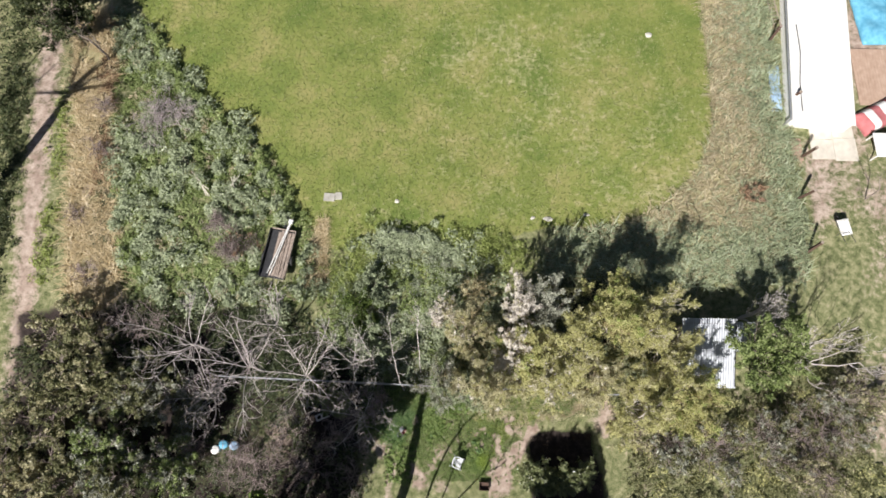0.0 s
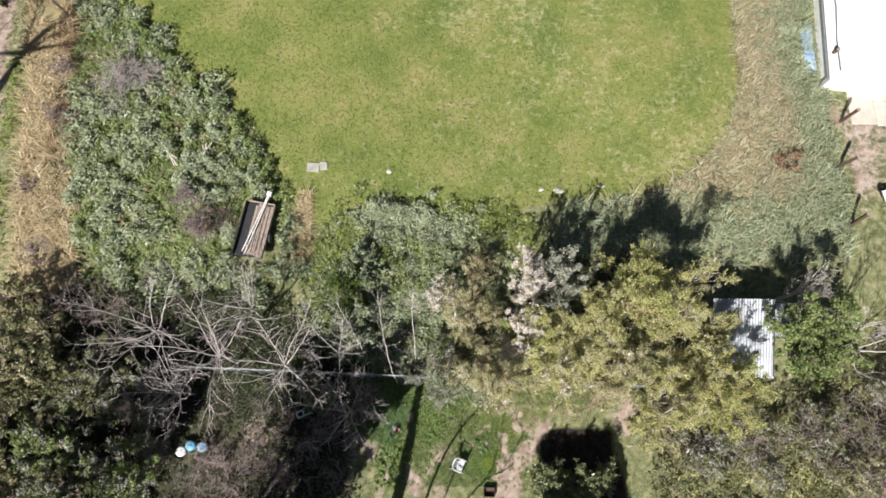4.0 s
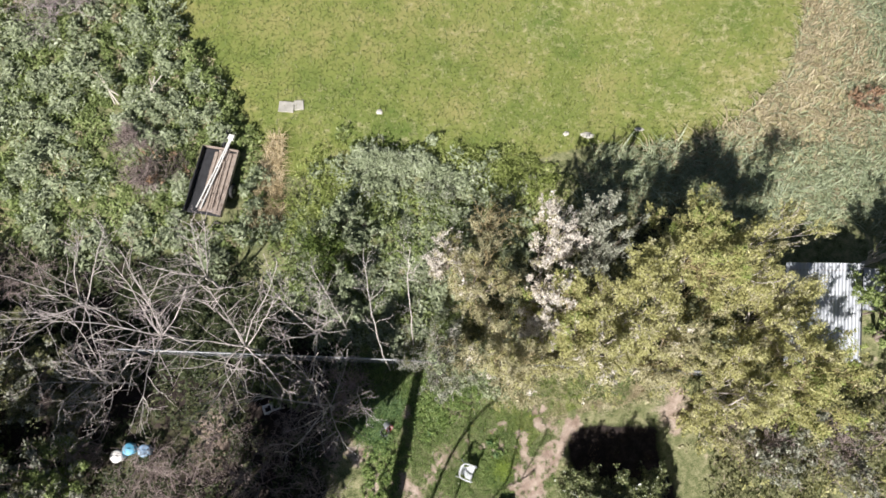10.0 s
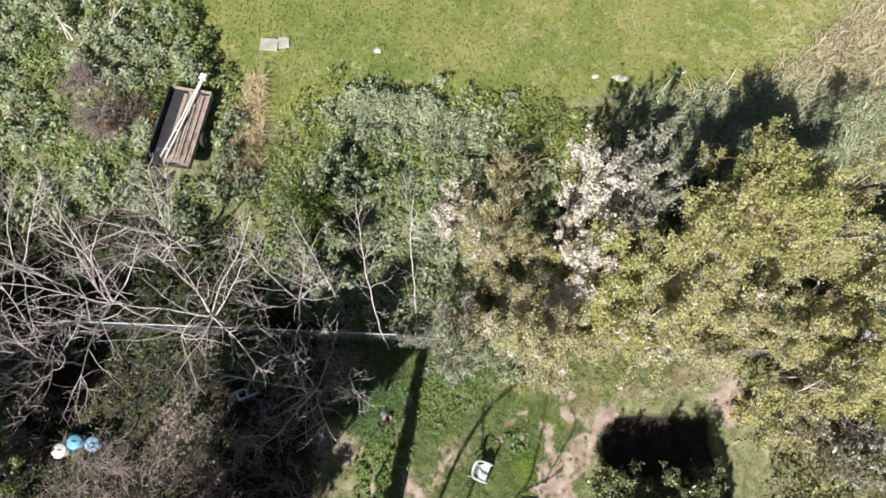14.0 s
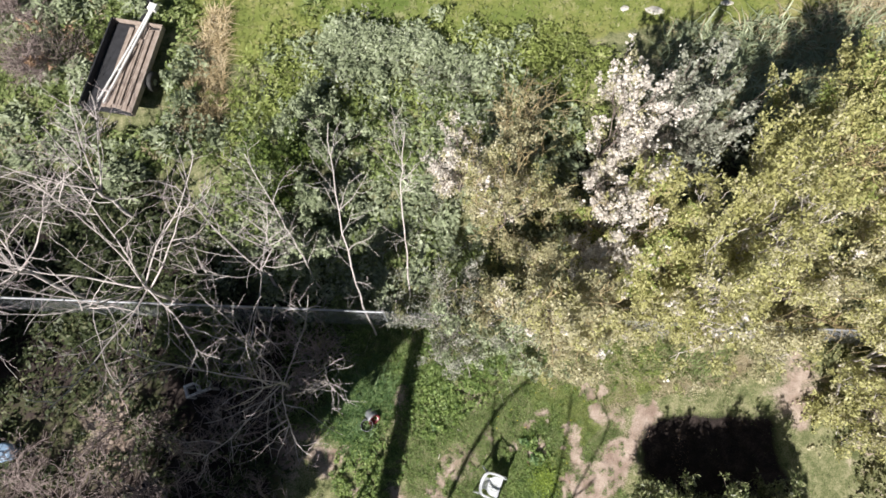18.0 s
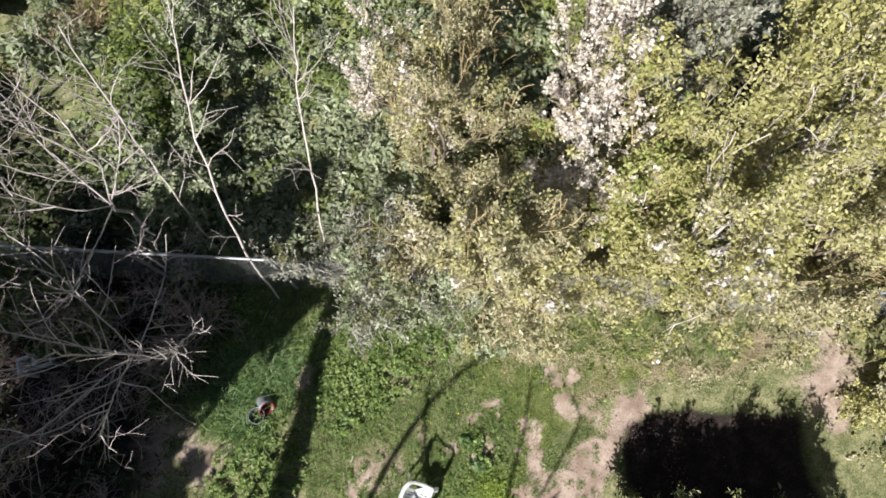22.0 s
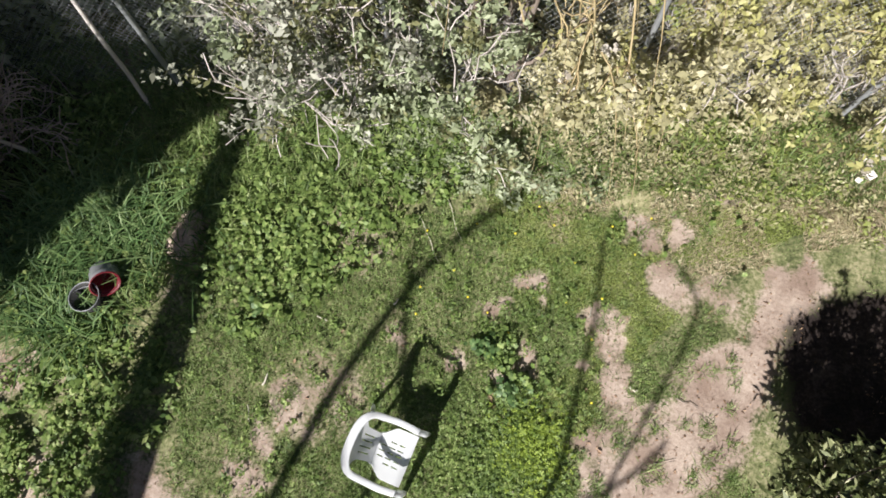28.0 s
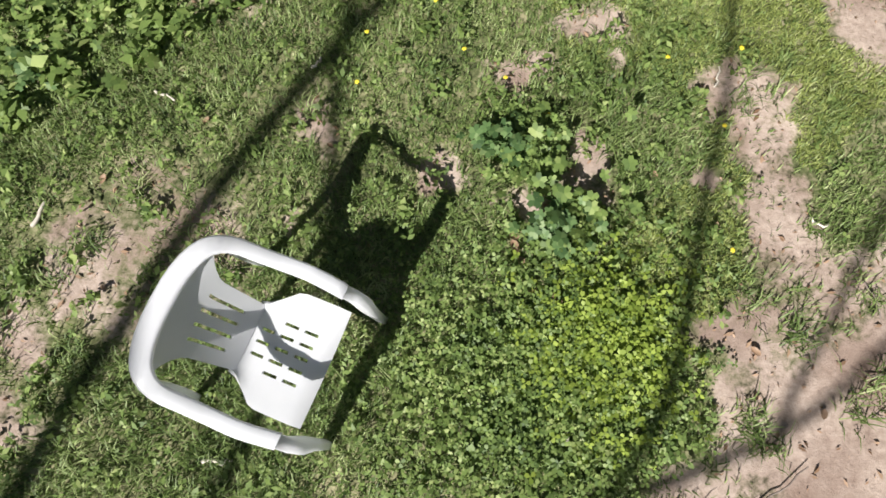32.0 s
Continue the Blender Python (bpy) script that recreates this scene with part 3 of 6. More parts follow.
v, f = blade_cards(rng, on_ground(c), 0.12, 0.005, 1.7)
stuff("dead_grass", v, f, M_DRY, "bleached dead grass under the leafing trees", "grass")

p = scatter(rng, 80000, -20, 15.6, 10.8, 30)
p = p[inside(MEADOW, p[:, 0], p[:, 1])]
v, f = blade_cards(rng, on_ground(p), 0.08, 0.014, 1.1)
stuff("meadow_grass", v, f, M_MEADOW, "mown yellow-green grass tufts of the open meadow", "grass")


def weeds(r, poly, clumps, leaves, tall, wide, size, mat, name, label, aspect=0.38, seed=31, bare=-2.0, ragged=0.25, up=1.5):
    """Clumps of leaves, each a low dome."""
    p = within(r, poly, clumps)
    p = p + r.normal(size=p.shape) * ragged
    p = p[(np.abs(p[:, 0] + 9.9) > 0.75 + wide) | (np.abs(p[:, 1] - 10.45) > 1.45 + wide)]
    p = p[np.hypot(p[:, 0] + 6.98, p[:, 1] - 1.83) > 0.5 + wide]
    n_ = lumps(p[:, 0], p[:, 1], 0.9, seed)
    p, n_ = p[n_ > bare], n_[n_ > bare]
    n_, p = n_[np.hypot((p[:, 0] + 2.1) / 0.34, (p[:, 1] - 1.7) / 0.42) > 1], p[np.hypot((p[:, 0] + 2.1) / 0.34, (p[:, 1] - 1.7) / 0.42) > 1]
    h = tall * (0.5 + 0.5 * r.uniform(size=len(p)) + 0.45 * n_).clip(0.2, 2)
    w = wide * r.uniform(0.5, 1.3, len(p))
    c, hh, ww = np.repeat(on_ground(p), leaves, 0), np.repeat(h, leaves), np.repeat(w, leaves)
    d = unit(r.normal(size=(len(c), 3))) * r.uniform(0.55, 1.0, (len(c), 1))
    d[:, 2] = np.abs(d[:, 2])
    c = c + d * np.stack([ww, ww, hh], 1) + [0, 0, 0.02]
    v, f = leaf_cards(r, c, size, aspect, up)
    return stuff(name, v, f, mat, label, "weeds")


weeds(rng, [(-2.6, -1.3), (-2.8, 1.0), (-0.4, 2.4), (2.4, 2.2), (2.0, 0.2), (1.6, -1.3)], 380, 22, 0.07, 0.07, 0.03, M_CLOVER, "lawn_weeds", "small leafy weeds growing through the lawn", 0.5, 81, 0.0, 0.05)
weeds(rng, [(-3.6, 0.6), (-3.6, 3.4), (-0.2, 3.4), (0.8, 2.5), (0.0, 1.7), (-1.0, 1.0), (-1.6, 0.4)], 480, 36, 0.21, 0.13, 0.06, M_CLOVER, "leafy_weeds", "leafy green weeds round the bucket and below the fence", 0.5, 82, -0.5, 0.1)
weeds(rng, [(-3.6, -1.4), (-3.6, 0.6), (-1.9, 0.6), (-2.2, -0.4), (-2.4, -1.4)], 170, 34, 0.16, 0.12, 0.055, M_CLOVER, "leafy_weeds", "leafy green weeds at the foot of the scrub", 0.5, 86, -0.3, 0.1)
weeds(rng, [(-0.2, 2.4), (0.0, 3.4), (3.0, 3.3), (2.2, 2.2)], 200, 40, 0.16, 0.12, 0.05, M_WEED, "leafy_weeds", "pale green weeds at the foot of the shrubs", 0.45, 83, -0.3, 0.1)
weeds(rng, [(1.8, 2.5), (1.4, 3.3), (7.4, 3.4), (7.4, 2.2), (5.4, 1.9), (3.8, 2.2)], 300, 60, 0.34, 0.17, 0.04, M_PALELEAF, "pale_weeds", "pale dry-looking weeds below the leafing trees", 0.4, 84, -0.2, 0.15)
weeds(rng, [(1.0, 3.2), (1.0, 4.6), (5.0, 5.2), (8.4, 4.2), (8.2, 3.0)], 420, 50, 0.4, 0.24, 0.07, M_PALELEAF, "pale_weeds", "pale tangled weeds behind the wire fence", 0.4, 88, -0.5, 0.2)
weeds(rng, [(0.4, 4.0), (0.6, 8.0), (5.0, 9.0), (10.5, 8.6), (10.8, 4.0), (5.0, 4.4)], 420, 60, 0.6, 0.32, 0.09, M_WEED, "pale_weeds", "grey-green weeds below the leafing trees", 0.4, 89, -0.5, 0.2)
weeds(rng, [(3.0, 2.3), (2.6, 3.3), (7.6, 3.4), (7.6, 1.9), (5.4, 1.8)], 300, 50, 0.2, 0.16, 0.045, M_LAWNLIGHT, "pale_weeds", "yellow-green weeds below the leafing trees", 0.4, 85, -0.1, 0.15)
weeds(rng, WEED_W, 1500, 40, 0.26, 0.34, 0.13, M_BRIGHT, "low_weeds", "low dark green weeds between the track and the meadow")
weeds(rng, WEED_W, 420, 110, 0.62, 0.42, 0.15, M_WEED, "tall_weeds", "tall grey-green weeds between the track and the meadow", 0.36, 31, -0.5)
weeds(rng, WEED_W, 130, 190, 0.95, 0.62, 0.16, M_WEED, "weed_thickets", "high green weed thickets between the track and the meadow", 0.36, 32, -0.1)
weeds(rng, WEED_W, 160, 80, 0.55, 0.45, 0.14, M_BRIGHT, "green_weeds", "bright green weeds between the track and the meadow", 0.36, 58, 0.1)
weeds(rng, WEED_W, 260, 40, 0.4, 0.3, 0.13, M_DRY, "dead_weeds", "brown dead stalks among the tall weeds", 0.2, 77, 0.1)
weeds(rng, [(-19.3, 25.1), (-17.6, 22.6), (-15.0, 19.6), (-12.9, 18.1), (-11.1, 16.3), (-9.6, 13.8), (-8.7, 12.0), (-9.2, 11.9), (-10.2, 13.6), (-11.6, 15.9), (-13.3, 17.6), (-15.4, 19.1), (-18.0, 22.1), (-19.7, 24.8)],
      260, 120, 0.85, 0.34, 0.13, M_BRIGHT, "weed_ridge", "high green weeds in a wall along the mown meadow", 0.36, 33, -2.0, 0.08)
weeds(rng, WEED_MID, 330, 90, 0.6, 0.38, 0.13, M_WEED, "middle_weeds", "tall weeds and nettles below the meadow", ragged=0.55)
weeds(rng, WEED_MID, 420, 60, 0.5, 0.42, 0.13, M_BRIGHT, "middle_weeds", "bright green nettles below the meadow", 0.36, 46, -0.1, 0.6)
weeds(rng, WEED_MID, 130, 46, 0.85, 0.34, 0.08, M_GREY, "middle_weeds", "grey dead stems and leaves below the meadow", 0.3, 45, ragged=0.4)
weeds(rng, [(-4.3, 11.9), (-2.2, 11.6), (0.3, 10.8), (0.3, 10.4), (-2.4, 11.1), (-4.3, 11.3)], 130, 90, 0.85, 0.36, 0.10, M_WEED, "weed_ridge", "ridge of tall grey-green weeds at the lower edge of the meadow", 0.34, 48, -2.0, 0.1)
weeds(rng, [(-6.4, 10.0), (-4.6, 11.8), (-1.0, 11.6), (2.6, 11.6), (4.4, 11.8), (3.4, 9.6), (0, 9.6), (-3, 9.9), (-6.6, 8.6)], 460, 60, 0.42, 0.4, 0.12, M_LAWNLIGHT, "edge_grass", "yellow-green long grass at the lower edge of the meadow", 0.3, 47, -0.3, 0.6)
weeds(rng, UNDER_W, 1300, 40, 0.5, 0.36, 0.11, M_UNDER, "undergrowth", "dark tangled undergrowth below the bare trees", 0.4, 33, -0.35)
# extra near-black leaves, added in place of shade below the bare trees
weeds(rng, [(-18.5, 4.0), (-18, 7.8), (-9.6, 7.6), (-6.6, 6.2), (-6.2, 3.6), (-9.0, 2.8)], 620, 40, 0.5, 0.4, 0.12, M_UNDER, "shade_leaves", "dark leaves added to deepen the shade below the bare trees", 0.5, 35, -0.8)
weeds(rng, UNDER_E, 900, 60, 0.7, 0.38, 0.11, M_OLIVE, "undergrowth", "olive undergrowth below the leafing trees", 0.45, 34)
weeds(rng, UNDER_E, 320, 40, 1.1, 0.32, 0.085, M_YELLOW, "undergrowth", "pale green undergrowth below the leafing trees", 0.5, 35)
weeds(rng, STRIP_E, 900, 26, 0.28, 0.30, 0.12, M_DRY, "dry_clumps", "straw-coloured grass clumps along the meadow edge", 0.2, 36, -0.2)
weeds(rng, [(16.6, 30), (16.8, 18), (15.6, 12.5), (6.0, 10.5), (12.5, 9.2), (19.6, 9.4), (19.9, 16.5), (19.6, 30)], 900, 34, 0.32, 0.30, 0.11, M_WEED, "green_clumps", "pale green weeds along the yard edge", 0.3, 37, -0.4)
c = within(rng, STRIP_E, 16000)
east = smooth01((c[:, 0] - 15.5) / 3) * smooth01((c[:, 0] - 17.0) / 2 + 0.2 * lumps(c[:, 0], c[:, 1], 1.0, 61))
low = smooth01((13.5 - c[:, 1]) / 2)
green = rng.uniform(size=len(c)) < np.maximum(east, low) * 0.8 + 0.12
v, f = blade_cards(rng, on_ground(c[green]), 0.42, 0.022, 1.6)
stuff("rough_grass", v, f, M_WEED, "rough unmown green grass along the meadow edge", "grass")
v, f = blade_cards(rng, on_ground(c[~green]), 0.34, 0.018, 1.9)
stuff("rough_dry_grass", v, f, M_DRY, "flattened straw-coloured grass along the meadow edge", "grass")
BANK = [(-24.2, 26), (-22.9, 18), (-22.1, 12), (-21.4, 6.8), (-18.6, 7.6), (-19.5, 12), (-20.3, 16), (-21.0, 20), (-21.6, 26)]
c = within(rng, BANK, 9000)
c = c[lumps(c[:, 0], c[:, 1], 1.8, 96) > -0.5]
v, f = blade_cards(rng, on_ground(c), 0.42, 0.022, 1.9)
stuff("bank_grass", v, f, M_OCHRE, "ochre dead grass hanging over the bank beside the track", "grass")
weeds(rng, BANK, 260, 70, 0.42, 0.36, 0.14, M_OCHRE, "dry_clumps", "ochre clumps of dead grass on the bank", 0.16, 95, -0.2)
weeds(rng, [(-22.0, 24), (-21.4, 19), (-20.9, 14), (-20.3, 14), (-20.5, 18), (-21.1, 22)], 240, 60, 0.55, 0.3, 0.10, M_RUST, "dead_brush", "reddish-brown dead brush along the top of the bank", 0.2, 38, -0.6)
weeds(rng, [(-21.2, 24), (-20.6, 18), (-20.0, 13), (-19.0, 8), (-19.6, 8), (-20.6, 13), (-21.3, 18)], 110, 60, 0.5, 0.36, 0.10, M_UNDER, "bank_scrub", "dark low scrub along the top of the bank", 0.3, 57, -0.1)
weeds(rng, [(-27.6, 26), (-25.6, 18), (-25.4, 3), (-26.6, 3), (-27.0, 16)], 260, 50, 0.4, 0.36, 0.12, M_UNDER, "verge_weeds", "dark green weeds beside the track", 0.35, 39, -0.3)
weeds(rng, [(-23.9, 20), (-23.6, 14), (-23.4, 7), (-22.8, 7), (-23.0, 14), (-23.4, 20)], 160, 40, 0.25, 0.3, 0.11, M_LAWNLIGHT, "verge_weeds", "bright green weeds between track and bank", 0.35, 40, -0.1)
c = within(rng, [(-34, 30), (-34, -3), (-25.2, -3), (-25.6, 10), (-26.8, 30)], 18000)
v, f = leaf_cards(rng, on_ground(c, 0.1) + np.abs(rng.normal(size=(len(c), 1))) * [0, 0, 0.3], 0.16, 0.4)
stuff("verge_plants", v, f, M_UNDER, "low plants on the verge beyond the track", "plants")


c = within(rng, [(-8.4, 8.6), (-8.0, 12.6), (-7.4, 12.6), (-7.3, 9.0)], 1500)
v, f = blade_cards(rng, on_ground(c), 0.34, 0.012, 1.3)
stuff("straw_grass", v, f, M_OCHRE, "tall straw-coloured grass beside the trailer", "grass")


# ---- trees and shrubs ----
def grow(r, start, way, length, rad, depth, spread, lift, lines, tips, wob, kids, shrink):
    k = max(4, int(3 + length * 2.2))
    pts, d = [np.array(start, float)], unit(np.array(way, float))
    for _ in range(k - 1):
        d = unit(d + r.normal(size=3) * wob + [0, 0, lift / k])
        pts.append(pts[-1] + d * length / (k - 1))
    pts = np.array(pts)
    lines.setdefault(depth, []).append((pts, np.linspace(rad, rad * (0.55 if depth else 0.3), k)))
    if depth == 0:
        tips.append(pts)
        return
    for n in range(kids):
        at = k - 1 if n == 0 else r.integers(max(1, k // 3), k)
        side = unit(r.normal(size=3))
        side = unit(side - d * (side @ d))
        w = unit(d * (1.0 if n == 0 else 0.7) + side * spread * r.uniform(0.5, 1.2))
        grow(r, pts[at], w, length * shrink * r.uniform(0.7, 1.25), max(rad * (0.62 if n == 0 else 0.48), 0.004), depth - 1, spread, lift, lines, tips, wob, kids, shrink)


def tree(r, name, x, y, tall, wide, label, category, bark=M_BARK, leaf=None, count=8000, leaf_size=0.08, puff=0.14, stems=1, depth=4, kids=3,
         lift=0.4, spread=0.85, rad=0.09, aspect=0.5, blossom=0, lean=(0, 0), twig_mat=None, up=0.5, droop=0.0, group="", wob=0.2, shrink=0.68, leaf2=None, count2=0, bare=0.0, twig=0.006, above=0.0, hang=0, shoot=0.3, per=42, rise=0.7):
    root = thing(name, (x, y, level(x, y)), label, category, group)
    lines, tips = {}, []
    for s in range(stems):
        a = 2 * np.pi * (s + r.uniform(0, 0.6)) / stems
        out = 0.0 if stems == 1 else 0.6 * wide / tall
        way = np.array([np.cos(a) * out + lean[0], np.sin(a) * out + lean[1], 1.0])
        grow(r, (0.05 * (stems > 1) * np.cos(a), 0.05 * (stems > 1) * np.sin(a), -0.05), way, tall * 0.4 * r.uniform(0.8, 1.1), rad, depth, spread, lift, lines, tips, wob, kids, shrink)
    allp = np.concatenate(tips)
    mid = np.median(allp[:, :2], 0) * 0.5
    sc = np.array([min(wide / max(np.percentile(np.abs(allp[:, :2] - mid), 96), 0.1), 2.5)] * 2 + [tall / max(np.percentile(allp[:, 2], 99.5), 0.1)])

    def fix(pts):
        q = pts * sc
        q[:, 2] = np.maximum(q[:, 2], -0.05)
        return q

    for q in lines[depth]:
        part("trunk", mesh_of("trunk", *tubes([(fix(q[0]), q[1])], 7), bark, True), None, root)
    for q in lines[depth - 1]:
        part("limb", mesh_of("limb", *tubes([(fix(q[0]), q[1])], 5), bark, True), None, root)
    fine = [(fix(q[0]), np.maximum(q[1], twig)) for d in range(depth - 1) for q in lines[d]]
    tagged(part("branchwork", mesh_of("branchwork", *tubes(fine, 3), twig_mat or bark, True), None, root), kind="stuff")
    ends = fix(np.concatenate([t[len(t) // 3:] for t in tips]))

    if hang:
        low = []
        for q in ends[r.integers(0, len(ends), hang)]:
            k, ln, d = 7, r.uniform(0.4, 1.3), unit(np.array([q[0], q[1], 0]) + r.normal(size=3) * 0.4)
            t = np.linspace(0, 1, k)[:, None]
            low.append((q + d * t * ln * 0.5 - np.array([0, 0, 1]) * t ** 2 * min(ln, max(q[2] - 0.3, 0.05)), np.linspace(0.006, 0.003, k)))
        tagged(part("hanging_shoot", mesh_of("hanging_shoot", *tubes(low, 3), M_YELLOWTWIG, True), None, root, "thin ochre hanging shoots"), kind="stuff")

    def crown(name, k, mat, size, asp, puffs, text=""):
        """Leaves along upright shoots that start from the twig ends."""
        start = ends[r.integers(0, len(ends), max(24, k // per))]
        keep = lumps(start[:, 0] * 1.7 + x, start[:, 1] * 1.7 + start[:, 2] * 2.0 + y, 1.5, 71) > bare - 1.3
        start = start[keep & (start[:, 2] > above)]
        out = unit(start - [0, 0, 0.45 * tall])
        way = unit(out * 0.7 + [0, 0, rise] + 0.35 * r.normal(size=start.shape))
        who = r.integers(0, len(start), k)
        t = r.uniform(0, 1, (k, 1))
        long = (shoot * r.uniform(0.4, 1.4, len(start)))[who, None]
        c = start[who] + way[who] * t * long + r.normal(size=(k, 3)) * puffs * (0.62 - 0.4 * t) - np.abs(r.normal(size=(k, 1))) * [0, 0, droop]
        c[:, 2] = np.maximum(c[:, 2], 0.04)
        v, f = leaf_cards(r, c, size, asp, up)
        tagged(part(name, mesh_of(name, v, f, mat), None, root, text), kind="stuff")

    if leaf:
        crown("crown", count, leaf, leaf_size, aspect, puff)
    if leaf2:
        crown("young_leaves", count2, leaf2, leaf_size, aspect, puff, "paler young leaves")
    if blossom:
        crown("blossom", blossom, M_BLOSSOM, 0.048, 0.9, puff * 0.8, "clusters of small white flowers")
    return root


def twisted(r, start, way, length, k, wob, lift):
    """A wandering line of k points."""
    pts, d = [np.array(start, float)], unit(np.array(way, float))
    for _ in range(k - 1):
        d = unit(d + r.normal(size=3) * wob + [0, 0, lift])
        pts.append(pts[-1] + d * length / (k - 1))
    return np.array(pts)


def off_side(r, d, angle):
    """A way that leaves the way d at an angle, mostly sideways."""
    side = unit(np.cross(d, [0, 0, 1.0]) * r.choice([-1, 1]) + 0.6 * r.normal(size=3))
    side = unit(side - d * (side @ d))
    return unit(d * math.cos(angle) + side * math.sin(angle))


def bare_tree(r, x, y, tall, wide, label, group, fork=0.45, limbs=6, side=8, twigs=3, rad=0.06, bark=M_PALEBARK, fine=M_TWIG, lean=(0, 0)):
    """A leafless tree: a trunk, limbs radiating from its fork, and side branches that carry fine twigs."""
    root = thing("bare_tree", (x, y, level(x, y)), label, "tree", group)
    top = np.array([lean[0], lean[1], fork * tall])
    q = np.linspace([0, 0, -0.05], top, 7)
    q[1:-1] += r.normal(size=(5, 3)) * 0.04
    part("trunk", mesh_of("trunk", *tubes([(q, np.linspace(rad * 1.5, rad, 7))], 8), bark, True), None, root)
    thin, mid = [], []
    for n in range(limbs):
        a = 2 * np.pi * (n + r.uniform(-0.3, 0.3)) / limbs
        rise_ = radians(r.uniform(15, 55) if n else 78)
        long = min(wide / math.cos(rise_), 1.25 * (1 - fork) * tall / max(math.sin(rise_), 0.2)) * r.uniform(0.8, 1.1)
        way = (math.cos(a) * math.cos(rise_), math.sin(a) * math.cos(rise_), math.sin(rise_))
        limb = twisted(r, top - [0, 0, 0.25 * r.uniform()], way, long, 11, 0.09, 0.02)
        part("limb", mesh_of("limb", *tubes([(limb, np.linspace(rad * 0.55, 0.009, 11))], 6), bark, True), None, root)
        for _ in range(side):
            s_ = r.uniform(0.12, 1.0)
            i = min(int(s_ * 10), 9)
            d = unit(limb[i + 1] - limb[i])
            br = twisted(r, limb[i] + (limb[i + 1] - limb[i]) * (s_ * 10 - i), off_side(r, d, r.uniform(0.5, 1.1)), long * 0.5 * (1.15 - 0.7 * s_) * r.uniform(0.6, 1.3), 8, 0.15, 0.04)
            mid.append((br, np.linspace(0.011, 0.0045, 8)))
            for _ in range(twigs):
                i = r.integers(1, 7)
                d = unit(br[i + 1] - br[i])
                tw = twisted(r, br[i], off_side(r, d, r.uniform(0.5, 1.2)), r.uniform(0.25, 0.75), 5, 0.2, 0.06)
                thin.append((tw, np.linspace(0.0055, 0.003, 5)))
                for i in r.integers(1, 4, 1):
                    thin.append((twisted(r, tw[i], off_side(r, unit(tw[i + 1] - tw[i]), 0.8), r.uniform(0.12, 0.35), 3, 0.2, 0.0), np.linspace(0.004, 0.0028, 3)))
    tagged(part("branchwork", mesh_of("branchwork", *tubes(mid, 4), bark, True), None, root), kind="stuff")
    tagged(part("twig_tangle", mesh_of("twig_tangle", *tubes(thin, 3), fine, True), None, root, "thin pinkish-grey twigs"), kind="stuff")
    return root


# leafless trees along the fence
for x, y, h, w, fk, n_ in ((-7.4, 3.75, 6.0, 2.7, 0.5, 8), (-10.3, 4.1, 5.8, 2.7, 0.5, 8), (-13.4, 5.2, 5.2, 2.5, 0.45, 7), (-5.3, 4.4, 4.4, 1.9, 0.45, 5), (-9.3, 6.3, 4.8, 2.0, 0.45, 6), (-4.7, 1.9, 3.9, 2.0, 0.4, 6), (-12.2, 2.6, 4.2, 2.2, 0.45, 6)):
    bare_tree(rng, x, y, h, w, "leafless tree with a wide tangle of pale grey twigs", "bare trees by the fence", fk, n_, rad=0.038 if h > 4.5 else 0.026)
def leaning_sapling(r, pts, rad):
    """A slim bare stem that bows northward, with short side branches."""
    pts = np.array(pts, float)
    base = pts[0].copy()
    root = thing("bare_sapling", (base[0], base[1], level(base[0], base[1])), "slim leafless pale sapling bowing over the wire fence", "tree", "saplings by the fence")
    u = np.linspace(0, 1, 16)
    q = np.stack([np.interp(u, np.linspace(0, 1, len(pts)), c) for c in (pts - base).T], 1)
    for _ in range(3):
        q[1:-1] = 0.25 * q[:-2] + 0.5 * q[1:-1] + 0.25 * q[2:]
    q[1:] += r.normal(size=(15, 3)) * 0.015
    part("trunk", mesh_of("trunk", *tubes([(q, np.linspace(rad, 0.008, 16))], 7), M_PALEBARK, True), None, root)
    thin = []
    for i in r.integers(5, 15, 16):
        br = twisted(r, q[i], off_side(r, unit(q[i + 1] - q[i]), r.uniform(0.5, 1.0)), r.uniform(0.4, 1.2), 7, 0.14, 0.06)
        thin.append((br, np.linspace(0.009, 0.004, 7)))
        for k in r.integers(2, 6, 3):
            thin.append((twisted(r, br[k], off_side(r, unit(br[k + 1] - br[k]), 0.8), r.uniform(0.2, 0.5), 4, 0.18, 0.03), np.linspace(0.005, 0.003, 4)))
    tagged(part("branchwork", mesh_of("branchwork", *tubes(thin, 3), M_PALEBARK, True), None, root), kind="stuff")


for pts, ra in ((((-2.75, 3.2, 0.0), (-2.85, 3.45, 1.4), (-2.97, 3.92, 2.7), (-3.14, 4.7, 3.9), (-3.27, 5.8, 4.6), (-3.4, 6.6, 4.9)), 0.026),
                (((-1.9, 4.2, 0.0), (-1.95, 5.0, 1.2), (-2.06, 5.9, 2.3), (-2.0, 6.5, 3.2), (-1.95, 7.0, 3.9)), 0.024),
                (((-3.9, 2.6, 0.0), (-3.8, 2.3, 1.4), (-3.45, 1.9, 2.6), (-3.1, 1.5, 3.8)), 0.02),
                (((-4.2, 4.3, 0.0), (-4.3, 4.6, 1.6), (-4.6, 5.3, 3.2), (-5.1, 6.2, 4.4)), 0.022)):
    leaning_sapling(rng, pts, ra)
